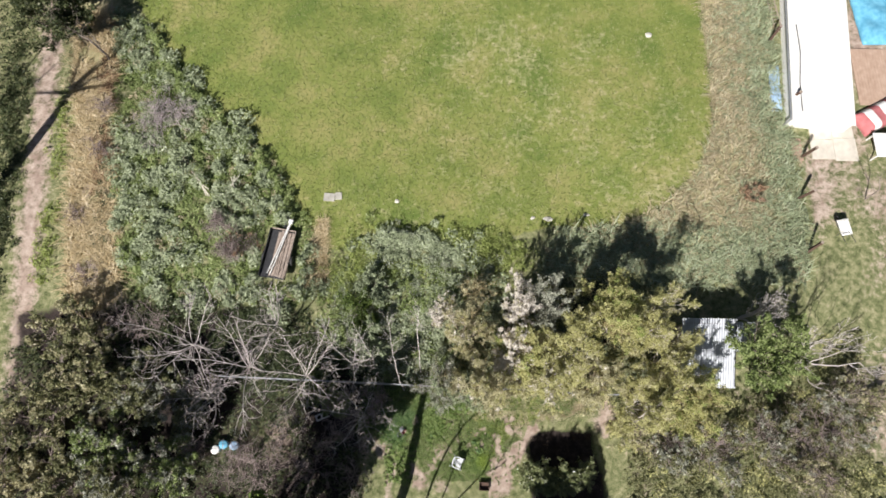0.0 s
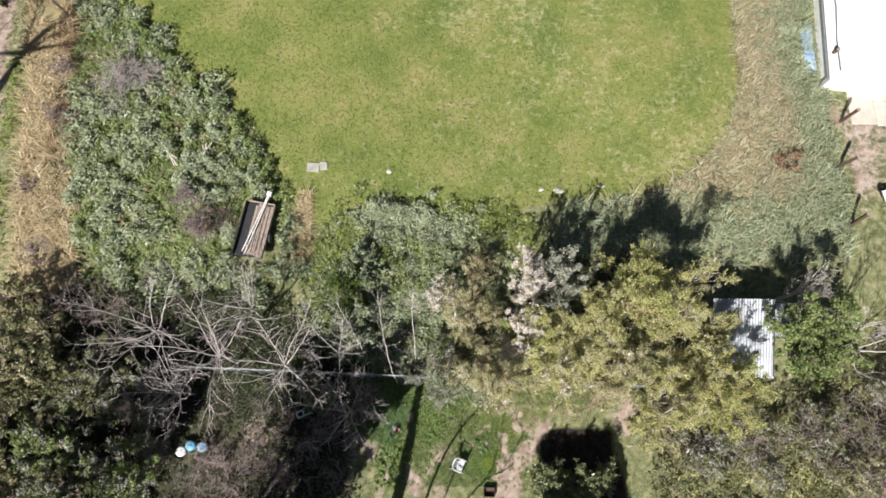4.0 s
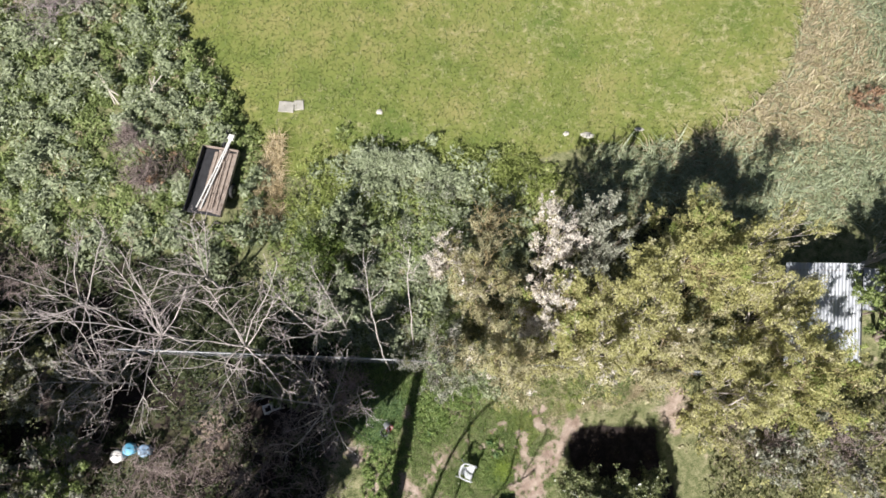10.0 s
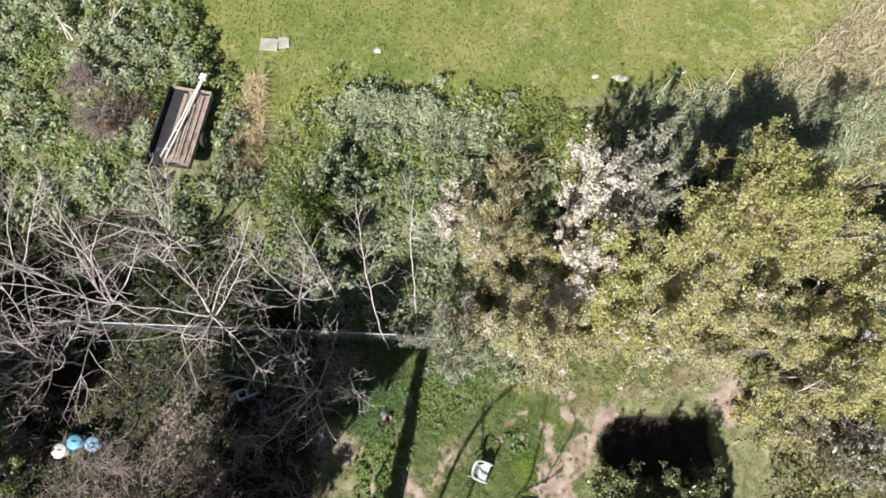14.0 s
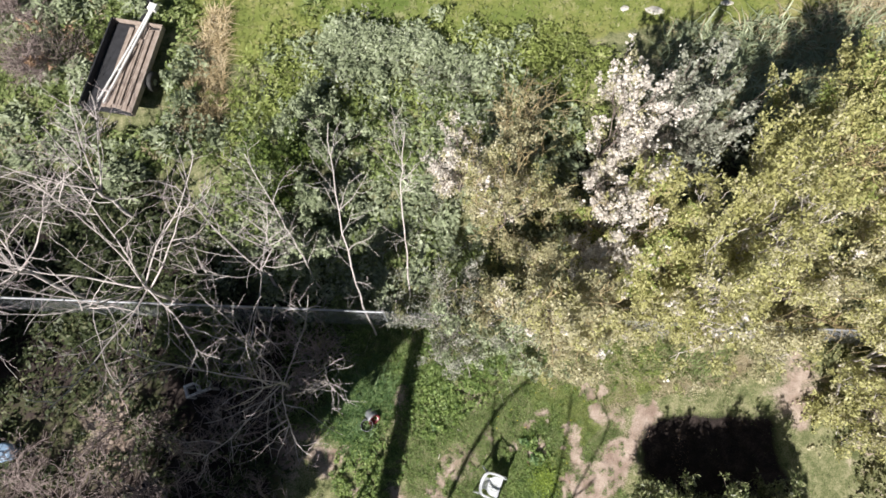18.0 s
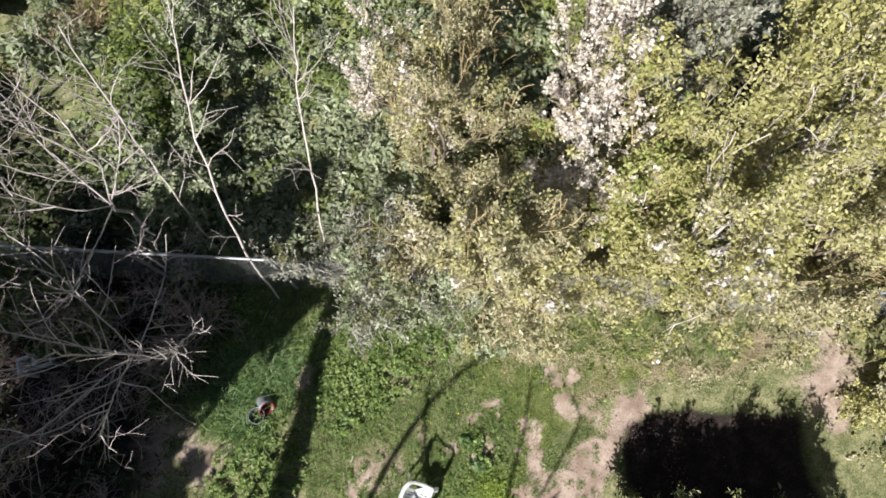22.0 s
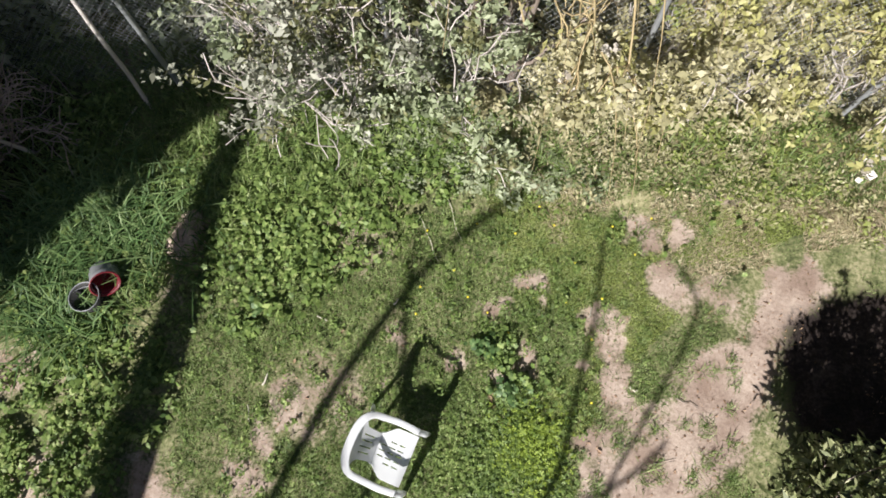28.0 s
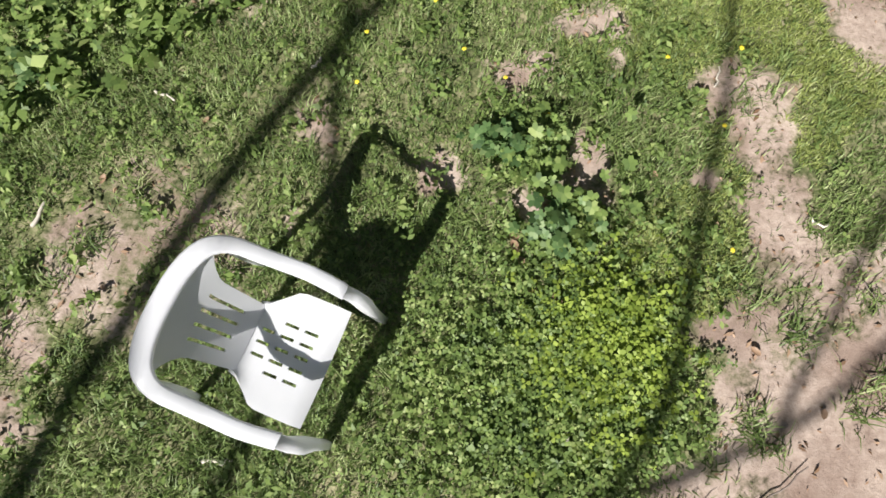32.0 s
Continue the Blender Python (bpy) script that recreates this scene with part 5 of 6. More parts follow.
M_BLEACHED = plain("bleached_wood", (0.45, 0.41, 0.34), (0.68, 0.63, 0.54), 6, 0.85, 0, 0.3, 0.004)
for a, b, r_ in (((-0.68, 0.90), (-0.57, 0.85), 0.007), ((-1.12, 0.21), (-1.09, 0.34), 0.011), ((-1.25, 0.03), (-1.21, -0.12), 0.005), ((0.08, 1.02), (0.12, 1.08), 0.009),
                 ((1.16, -0.60), (1.32, -0.55), 0.010), ((1.24, -0.75), (1.26, -0.60), 0.010), ((-0.23, -0.77), (-0.10, -0.78), 0.009), ((2.36, 0.28), (2.44, 0.25), 0.007),
                 ((2.02, 0.95), (2.05, 1.06), 0.006), ((-3.05, 2.7), (-2.9, 3.2), 0.014), ((0.3, 2.0), (0.5, 1.5), 0.006), ((0.55, 2.3), (0.75, 1.7), 0.006), ((-1.7, 2.9), (-1.95, 2.5), 0.007)):
    stick(a, b, r_, M_BLEACHED, "bleached broken twig lying in the grass")
for a, b, r_ in (((2.2, -0.2), (2.32, -0.28), 0.004), ((2.5, -0.4), (2.75, -0.36), 0.004), ((2.0, -0.9), (2.2, -0.75), 0.004), ((2.8, 0.2), (3.0, 0.1), 0.005), ((2.55, 0.0), (2.6, -0.15), 0.004)):
    stick(a, b, r_, M_BARK, "thin brown twig lying on bare soil")


def curled_leaf(x, y, size, turn):
    us = np.linspace(-1, 1, 7)
    V = []
    for u in us:
        w = 0.42 * (1 - u * u) ** 0.6 + 0.03
        for s in (-1, 0, 1):
            V.append((u * 0.5 * size, s * w * size * 0.6, size * (0.18 * u * u + 0.22 * abs(s) * (1 - u * u) + 0.06)))
    F = [(i * 3 + j, (i + 1) * 3 + j, (i + 1) * 3 + j + 1, i * 3 + j + 1) for i in range(6) for j in range(2)]
    ob = new("dead_leaf", mesh_of("dead_leaf", V, np.array(F), M_DEADLEAF, True))
    ob.matrix_world = pose(x, y, level(x, y) + 0.012, rng.uniform(-15, 15), rng.uniform(-15, 15), turn)
    tagged(ob, "curled tan dead leaf lying on the lawn", "leaf", "dead leaves on the lawn")


for x, y, s in ((1.04, 0.19, 0.06), (1.05, 0.14, 0.07), (1.06, 0.07, 0.075), (1.08, 0.01, 0.06), (1.12, -0.05, 0.07), (1.17, -0.07, 0.06), (1.23, -0.09, 0.06), (1.10, -0.03, 0.05), (0.84, -0.48, 0.07), (0.82, -0.45, 0.05),
                (2.05, -0.3, 0.05), (2.3, -0.55, 0.045), (1.95, 0.25, 0.05), (-0.4, 0.75, 0.045), (-0.85, 0.45, 0.05), (0.2, 0.62, 0.04), (1.7, 0.5, 0.04)):
    curled_leaf(x, y, s, rng.uniform(0, 360))


def dandelion():
    root = thing("dandelion", (0, 0, -5), "small yellow dandelion flower in the lawn", "flower", "dandelions in the lawn")
    V, F = tubes([(np.array([(0, 0, 0), (0.002, 0, 0.03), (0.004, 0.002, 0.055)]), np.array([0.0018, 0.0016, 0.0014]))], 4)
    part("stalk", mesh_of("stalk", V, F, M_CLOVER), None, root)
    t = np.arange(12) * 2 * np.pi / 12
    V = [(0.004, 0.002, 0.062)] + [(0.004 + (0.013 if i % 2 else 0.009) * np.cos(a), 0.002 + (0.013 if i % 2 else 0.009) * np.sin(a), 0.058) for i, a in enumerate(t)]
    part("flower_head", mesh_of("head", V, np.array([(0, 1 + i, 1 + (i + 1) % 12) for i in range(12)]), M_PETAL), None, root, "yellow flower head")
    return root


M_PETAL = plain("yellow_petals", (0.75, 0.60, 0.03), (0.85, 0.72, 0.06), 40, 0.6, 0, 0.1, 0.002)
flower = dandelion()
spots = [(0.34, 1.21), (0.68, 1.39), (0.63, 1.21), (0.83, 1.11), (1.02, 0.96), (1.21, 0.78), (2.02, 0.73), (2.15, 1.14), (1.99, 0.14), (0.32, 0.94), (1.80, 1.09), (1.3, 1.8), (1.7, 1.9), (2.3, 1.9), (2.5, 1.6), (0.9, 1.9), (1.9, 1.5), (1.55, 2.1), (2.7, 2.0), (0.4, 1.8)]
flower.matrix_world = pose(*spots[0], level(*spots[0]))
for x, y in spots[1:]:
    copy_thing(flower, pose(x, y, level(x, y), rng.uniform(-8, 8), rng.uniform(-8, 8), rng.uniform(0, 360)))


def lathe(profile, sides=24):
    """A turned shape from (radius, height) pairs."""
    t = np.arange(sides) * 2 * np.pi / sides
    V = np.array([(r_ * np.cos(a), r_ * np.sin(a), z) for r_, z in profile for a in t])
    F = [(i * sides + j, i * sides + (j + 1) % sides, (i + 1) * sides + (j + 1) % sides, (i + 1) * sides + j) for i in range(len(profile) - 1) for j in range(sides)]
    return V, np.array(F)


def black_bucket():
    root = thing("black_bucket", (-2.88, 0.98, level(-2.88, 0.98)), "open black bucket with a pale rim standing in grass", "bucket")
    part("body", mesh_of("body", *lathe([(0.0, 0.004), (0.115, 0.004), (0.145, 0.26), (0.139, 0.26), (0.11, 0.012), (0.0, 0.012)]), M_RUBBER, True), None, root)
    part("rim", mesh_of("rim", *lathe([(0.140, 0.256), (0.148, 0.256), (0.149, 0.264), (0.145, 0.267), (0.140, 0.264), (0.140, 0.256)]), M_GALV, True), None, root, "pale grey rim")
    part("handle", mesh_of("handle", *tubes([(np.array([(0.15 * np.cos(a), 0.15 * np.sin(a) * 0.9 - 0.02, 0.255 - 0.05 * np.sin(a)) for a in np.linspace(0, np.pi, 12)]), np.full(12, 0.004))], 5), M_GALV, True), None, root)


def paint_can():
    """A dented can lying on its side, its open end red inside."""
    root = thing("paint_can", (0, 0, 0), "dented grey metal can lying open, red inside, beside the bucket", "can")
    part("body", mesh_of("body", *lathe([(0.0, 0.0), (0.118, 0.0), (0.124, 0.012), (0.12, 0.03), (0.122, 0.13), (0.117, 0.15), (0.121, 0.17), (0.121, 0.27), (0.115, 0.27), (0.112, 0.02), (0.0, 0.02)]), M_GALV, True), None, root)
    part("rim", mesh_of("rim", *lathe([(0.112, 0.264), (0.126, 0.266), (0.127, 0.276), (0.118, 0.28), (0.112, 0.272), (0.112, 0.264)]), M_REDPLASTIC, True), None, root, "red painted rim")
    part("dried_paint", mesh_of("dried_paint", *lathe([(0.0, 0.09), (0.08, 0.095), (0.108, 0.12), (0.110, 0.262), (0.106, 0.262), (0.104, 0.125), (0.0, 0.085)]), M_REDPLASTIC, True), None, root, "dark red dried paint")
    root.matrix_world = pose(-2.84, 1.28, level(-2.84, 1.28) + 0.10, 0, 52, -50) @ Matrix.Diagonal((1.0, 1.15, 1.05, 1))


def soil_mound():
    bm = bmesh.new()
    bmesh.ops.create_icosphere(bm, subdivisions=4, radius=1.0)
    for v in bm.verts:
        k = 1 + 0.25 * noise.noise(v.co * 1.6) + 0.12 * noise.noise(v.co * 6.0)
        v.co = Vector((v.co.x * 0.17 * k, v.co.y * 0.27 * k, max(v.co.z, -0.3) * 0.16 * k))
    ob = part("soil_mound", bm, M_MOUND)
    ob.matrix_world = pose(-2.10, 1.70, level(-2.10, 1.70), 0, 0, -14)
    tagged(ob, "small bare mound of pinkish soil in the grass", "mound")


M_MOUND = plain("loose_soil", (0.30, 0.215, 0.175), (0.56, 0.45, 0.39), 7, 0.95, 0, 0.6, 0.02)
soil_mound()
c = np.concatenate([rng.normal(size=(1300, 2)) * [0.42, 0.33] + [-2.95, 1.75], rng.normal(size=(350, 2)) * [0.22, 0.12] + [-3.1, 0.78], rng.normal(size=(500, 2)) * [0.25, 0.3] + [-3.4, 1.2]])
c = c[np.hypot(c[:, 0] + 2.86, c[:, 1] - 1.08) > 0.36]
v, f = blade_cards(rng, on_ground(c), 0.29, 0.009, 1.4)
stuff("strap_grass", v, f, M_MALLOW, "long arching green grass blades round the bucket", "grass")
black_bucket()
paint_can()


def wooden_box():
    root = thing("wooden_box", (1.5, -1.5, level(1.5, -1.25)), "dark brown wooden crate at the lawn edge", "crate")
    for k, (x0, x1, y0, y1) in enumerate(((-0.25, 0.25, -0.2, -0.18), (-0.25, 0.25, 0.18, 0.2), (-0.25, -0.23, -0.178, 0.178), (0.23, 0.25, -0.178, 0.178))):
        for z in (0.02, 0.13):
            part("board", box(bmesh.new(), x0, x1, y0, y1, z, z + 0.10, 0.004), M_DARKWOOD, root)
    part("base", box(bmesh.new(), -0.228, 0.228, -0.178, 0.178, 0.02, 0.035), M_DARKWOOD, root)


M_DARKWOOD = plain("dark_wood", (0.05, 0.03, 0.022), (0.12, 0.07, 0.05), 7, 0.8, 0, 0.3, 0.006)
wooden_box()


# ---- wire fence ----
def fence():
    root = thing("wire_fence", (0, 3.35, 0), "galvanised chain-link fence overgrown with shrubs and saplings", "fence")
    x0, x1, top = -12.0, 12.0, 2.12

    def line_y(x):
        return -0.03 * x

    xs = np.arange(x0, x1 + 0.1, 2.4)
    for x in xs:
        post = part("post", mesh_of("post", *tubes([(np.array([(x, line_y(x), -0.1), (x, line_y(x), top + 0.05)]), np.array([0.028, 0.028]))], 8), M_GALV, True), None, root)
        part("cap", mesh_of("cap", *lathe([(0.034, 0), (0.034, 0.02), (0.02, 0.035), (0.0, 0.04)], 10), M_GALV, True), None, post).location = (x, line_y(x), top + 0.045)
    # the top rail is gone along the overgrown middle stretch
    for a, b in ((a, b) for a, b in zip(xs[:-1], xs[1:]) if not -2.5 < a < 7):
        part("top_rail", mesh_of("rail", *tubes([(np.array([(a + 0.03, line_y(a), top), (b - 0.03, line_y(b), top)]), np.array([0.026, 0.026]))], 8), M_GALV, True), None, root)
    wires = []
    h = top - 0.12
    for s in np.arange(x0 - h, x1, 0.075):
        for d in (1, -1):
            a, b = (s, s + h) if d == 1 else (s + h, s)
            lo, hi = 0.08, top - 0.04
            xa, xb = max(min(a, x1), x0), max(min(b, x1), x0)
            if xa == xb:
                continue
            za, zb = lo + (hi - lo) * (xa - a) / (b - a), lo + (hi - lo) * (xb - a) / (b - a)
            wires.append((np.array([(xa, line_y(xa) + 0.03 + 0.002 * d, za), (xb, line_y(xb) + 0.03 + 0.002 * d, zb)]), np.array([0.0015, 0.0015])))
    tagged(part("wire_mesh", mesh_of("wires", *tubes(wires, 3), M_GALV), None, root, "diamond wire mesh"), kind="stuff")


fence()


# ---- shed ----
def corrugated(x0, x1, y0, y1, z0, z1, pitch=0.13, deep=0.011, thick=0.003):
    """A corrugated sheet whose waves run along y, rising from z0 to z1."""
    xs = np.linspace(x0, x1, int((x1 - x0) / pitch * 6) + 1)
    ys = np.linspace(y0, y1, 5)
    V = np.array([(x, y, z0 + (z1 - z0) * (y - y0) / (y1 - y0) + deep * np.cos(2 * np.pi * x / pitch)) for x in xs for y in ys])
    n, k = len(V), len(ys)
    F = [(i * k + j, (i + 1) * k + j, (i + 1) * k + j + 1, i * k + j + 1) for i in range(len(xs) - 1) for j in range(k - 1)]
    G = [(d + n, c + n, b + n, a + n) for a, b, c, d in F]
    return np.concatenate([V, V - [0, 0, thick]]), np.array(F + G)


def shed():
    x, y = 13.0, 5.3
    root = thing("garden_shed", (x, y, level(x, y)), "small timber shed with a pale corrugated metal roof", "shed")
    hi, lo = 2.3, 1.3
    for yy, h in ((1.45, hi), (-1.45, lo)):
        for k in range(18):
            a = -1.25 + k * 2.5 / 18
            part("board", box(bmesh.new(), a + 0.004, a + 2.5 / 18 - 0.004, yy - 0.015, yy + 0.015, 0, h - 0.05), M_WOOD, root)
    for xx in (-1.28, 1.28):
        for k in range(20):
            a = -1.43 + k * 2.86 / 20
            h = lo + (hi - lo) * (a + 1.5) / 3.0
            part("board", box(bmesh.new(), xx - 0.015, xx + 0.015, a + 0.004, a + 2.86 / 20 - 0.004, 0, h - 0.06), M_WOOD, root)
    for k in range(3):
        a = -1.38 + k * 0.93
        part("roof_sheet", mesh_of("roof_sheet", *corrugated(a, a + 0.95, -1.75, 1.7, lo - 0.05 + 0.004 * (k % 2), hi + 0.03 + 0.004 * (k % 2)), M_ROOFMETAL, True), None, root, "pale corrugated metal sheet")
    part("ridge_strip", box(bmesh.new(), 1.385, 1.425, -1.75, 1.7, -0.03, 0.03, 0.004, Matrix.Translation((0, 0, (lo + hi) / 2)) @ pose(0, 0, 0, math.degrees(math.atan2(hi - lo + 0.08, 3.45)))), M_DARK, root)
    part("lean_to_roof", mesh_of("lean_to", *corrugated(1.47, 2.65, 0.1, 1.62, 1.62, 1.86, 0.12), M_ROOFMETAL, True), None, root, "lower metal lean-to roof")
    for px, py in ((2.58, 0.2), (2.58, 1.5)):
        part("post", box(bmesh.new(), px - 0.04, px + 0.04, py - 0.04, py + 0.04, 0, 1.62 + (0.14 if py > 1 else 0.0), 0.004), M_WOOD, root)


shed()


# ---- trailer with planks and pole ----
def trailer():
    x, y = -9.95, 10.45
    z = level(x, y)
    root = thing("flatbed_trailer", (x, y, z), "old flatbed trailer with weathered grey planks in the weeds", "trailer")
    part("chassis", box(bmesh.new(), -0.66, 0.66, -1.38, 1.38, 0.40, 0.50, 0.01), M_DARK, root, "dark steel chassis")
    part("side_board", box(bmesh.new(), -0.72, -0.68, -1.38, 1.38, 0.42, 0.72, 0.006), M_DARK, root, "dark side board")
    part("side_board", box(bmesh.new(), 0.68, 0.72, -1.38, 1.38, 0.42, 0.62, 0.006), M_WOOD, root)
    part("head_board", box(bmesh.new(), -0.72, 0.72, 1.40, 1.44, 0.42, 0.62, 0.006), M_WOOD, root)
    part("sheet", box(bmesh.new(), -0.64, -0.24, -1.34, 1.34, 0.505, 0.515), M_DARK, root, "black sheet on the bed")
    for k in range(6):
        a = -0.22 + k * 0.147
        bm = box(bmesh.new(), a, a + 0.13, -1.36 + rng.uniform(0, 0.12), 1.36 - rng.uniform(0, 0.1), 0.505, 0.545 + rng.uniform(0, 0.012), 0.006)
        part("plank", bm, M_WOOD, root)
    for k in range(4):
        a = -0.15 + k * 0.2
        part("batten", box(bmesh.new(), a, a + 0.06, -1.2, 1.0 + rng.uniform(-0.2, 0.2), 0.562, 0.60, 0.005, pose(0, 0, 0, 0, 0, rng.uniform(-2, 2))), M_WOOD, root)
    for s in (-1, 1):
        wheel = part("wheel", mesh_of("wheel", *lathe([(0.10, -0.06), (0.26, -0.07), (0.29, -0.04), (0.29, 0.04), (0.26, 0.07), (0.10, 0.06), (0.10, -0.06)], 20), M_RUBBER, True), None, root, "black rubber tyre")
        wheel.matrix_local = pose(s * 0.80, -0.2, 0.29, 0, 90, 0)
        part("rim", mesh_of("rim", *lathe([(0.0, -0.03), (0.105, -0.05), (0.105, 0.05), (0.0, 0.03)], 16), M_GALV, True), None, wheel)
    part("drawbar", box(bmesh.new(), -0.05, 0.05, 1.44, 2.3, 0.42, 0.50, 0.008), M_DARK, root)
    part("jockey_leg", box(bmesh.new(), -0.03, 0.03, 2.1, 2.16, 0.0, 0.42, 0.006), M_DARK, root)
    root.matrix_world = pose(x, y, z, 0, 0, -9)


trailer()


def white_pole():
    z = level(-9.9, 10.5) + 0.64
    root = thing("white_pole", (-9.9, 10.5, z), "white double pole with a blocky head lying on the trailer", "pole")
    for s in (-1, 1):
        part("rail", mesh_of("rail", *tubes([(np.array([(s * 0.085 - 0.02, -1.55, 0.0), (s * 0.05, 0, 0.02), (s * 0.03, 1.55, 0.05)]), np.full(3, 0.032))], 8), M_WHITEPAINT, True), None, root)
    part("head", box(bmesh.new(), -0.12, 0.12, 1.5, 1.72, -0.03, 0.12, 0.03), M_WHITEPAINT, root, "white block head")
    for t in (-1.2, -0.5, 0.3, 1.0):
        part("rung", box(bmesh.new(), -0.07, 0.07, t - 0.015, t + 0.015, 0.0, 0.03, 0.004), M_WHITEPAINT, root)
    root.matrix_world = pose(-9.83, 10.75, z, 0, 0, -18)


white_pole()


# ---- stones and slab ----
def stone(x, y, a, b, h, turn, label, name="stone"):
    bm = bmesh.new()
    bmesh.ops.create_icosphere(bm, subdivisions=2, radius=1.0)
    for v in bm.verts:
        k = 1 + 0.22 * noise.noise(v.co * 1.7 + Vector((x, y, 0)))
        v.co = Vector((v.co.x * a * k, v.co.y * b * k, max(v.co.z, -0.2) * h * k))
    ob = part(name, bm, M_STONE)
    ob.matrix_world = pose(x, y, level(x, y) + 0.01, 0, 0, turn)
    tagged(ob, label, "stone", "pale stones in the meadow")


stone(-3.5, 13.8, 0.14, 0.12, 0.06, 10, "small pale stone half sunk in the meadow grass")
stone(5.2, 12.9, 0.28, 0.14, 0.07, -5, "flat pale stone half sunk in the meadow grass")
stone(4.3, 12.95, 0.14, 0.10, 0.05, 30, "small pale stone half sunk in the meadow grass")
stone(7.4, 13.2, 0.2, 0.1, 0.04, 0, "flat pale stone half sunk in the meadow grass")
stone(11.9, 25.2, 0.22, 0.2, 0.07, 0, "small pale stone half sunk in the meadow grass")


M_OLDCONCRETE = plain("weathered_concrete", (0.26, 0.25, 0.22), (0.50, 0.47, 0.42), 3, 0.9, 0, 0.4, 0.01)


def broken_slab():
    root = thing("broken_slab", (-7.2, 14.0, level(-7.2, 14.0)), "broken pale concrete slab lying at the meadow edge", "slab")
    for x0, x1, y0, y1, t in ((-0.52, 0.12, -0.26, 0.22, -3), (0.14, 0.52, -0.18, 0.26, 6)):
        part("piece", box(bmesh.new(), x0, x1, y0, y1, -0.03, 0.06, 0.015, pose(0, 0, 0, 0, 0, t)), M_OLDCONCRETE, root)


broken_slab()


# ---- poles, crate and bins in the scrub ----
def pole_heap(x, y, poles, label):
    root = thing("pole_heap", (x, y, level(x, y)), label, "poles")
    for a, ln, tip in poles:
        d = np.array([math.cos(radians(a)), math.sin(radians(a)), 0])
        V, F = tubes([(np.array([-d * ln / 2 + [0, 0, 0.35], [0, 0, 0.45], d * ln / 2 + [0, 0, 0.5 + tip]]), np.array([0.035, 0.03, 0.02]))], 6)
        part("pole", mesh_of("pole", V, F, M_BLEACHED, True), None, root)


pole_heap(-14.7, 14.5, ((128, 1.7, 0.1), (118, 1.5, 0.15), (150, 1.0, 0.0)), "heap of pale cut poles lying on the weeds")
pole_heap(-12.9, 14.6, ((50, 1.2, 0.1), (75, 0.9, 0.1), (110, 0.8, 0.0)), "heap of pale cut branches lying on the weeds")


def slatted_crate():
    root = thing("slatted_crate", (-7.35, 1.72, level(-7.35, 1.72)), "pale plastic crate frame lying in shaded grass", "crate")
    for x0, x1, y0, y1 in ((-0.32, 0.32, -0.16, -0.10), (-0.32, 0.32, 0.10, 0.16), (-0.32, -0.26, -0.098, 0.098), (0.26, 0.32, -0.098, 0.098), (-0.04, 0.04, -0.098, 0.098)):
        part("slat", box(bmesh.new(), x0, x1, y0, y1, 0.25, 0.30, 0.006), M_WHITEPAINT, root)
    for x in (-0.29, 0.29):
        for y in (-0.13, 0.13):
            part("leg", box(bmesh.new(), x - 0.025, x + 0.025, y - 0.025, y + 0.025, 0.0, 0.248, 0.004), M_WHITEPAINT, root)
    root.matrix_world = pose(-6.98, 1.83, level(-6.98, 1.83), 0, 0, 22) @ Matrix.Diagonal((1, 1, 1.9, 1))


slatted_crate()


def bin_pair():
    for x, y, mat, text in ((-11.95, 0.35, M_BLUETARP, "blue plastic bin standing in the scrub"), (-12.35, 0.1, M_WHITEPAINT, "white plastic bucket standing in the scrub"), (-11.4, 0.3, M_PALEBLUE, "pale grey-blue plastic bucket in the scrub")):
        root = thing("plastic_bin", (x, y, level(x, y)), text, "bin", "bins in the scrub")
        part("body", mesh_of("body", *lathe([(0.0, 0.005), (0.17, 0.005), (0.21, 0.5), (0.2, 0.5), (0.16, 0.02), (0.0, 0.02)], 18), mat, True), None, root)
        part("lid", mesh_of("lid", *lathe([(0.0, 0.56), (0.18, 0.54), (0.225, 0.515), (0.225, 0.50), (0.0, 0.505)], 18), mat, True), None, root)
        part("handle", box(bmesh.new(), -0.06, 0.06, -0.012, 0.012, 0.545, 0.59, 0.006), mat, root)


bin_pair()


# ---- yard beyond the strip of rough grass ----
def white_building():
    root = thing("white_building", (21.3, 18.75, 0.45), "long low building with a bright white roof", "building")
    for x0, x1, y0, y1 in ((-1.7, 1.7, 0.1, 0.2), (-1.7, 1.7, 12.3, 12.4), (-1.7, -1.6, 0.21, 12.29), (1.6, 1.7, 0.21, 12.29)):
        part("wall", box(bmesh.new(), x0, x1, y0, y1, 0, 1.0), M_WHITEPAINT, root)
    for k in range(8):
        a = k * 1.56
        part("roof_panel", mesh_of("roof_panel", *corrugated(-1.83, 1.83, a, a + 1.58, 1.06 + 0.004 * (k % 2), 1.06 + 0.004 * (k % 2), 0.3, 0.015), M_WHITEPAINT, True), None, root, "white metal roof panel")
    part("gutter", box(bmesh.new(), -1.92, -1.85, 0.0, 12.4, 0.96, 1.04, 0.01), M_GALV, root)
    part("downpipe", box(bmesh.new(), -1.90, -1.84, 0.05, 0.11, 0.0, 0.955, 0.01), M_GALV, root)
    part("roof_rope", mesh_of("roof_rope", *tubes([(np.array([(-1.25, 0.6, 1.10), (-1.3, 2.5, 1.09), (-1.2, 4.6, 1.1), (-1.35, 6.5, 1.09)]), np.full(4, 0.03))], 6), M_DARK, True), None, root, "dark rope lying along the roof")
    root.matrix_world = pose(21.3, 18.75, 0.45, 0, 0, -5.8)


white_building()


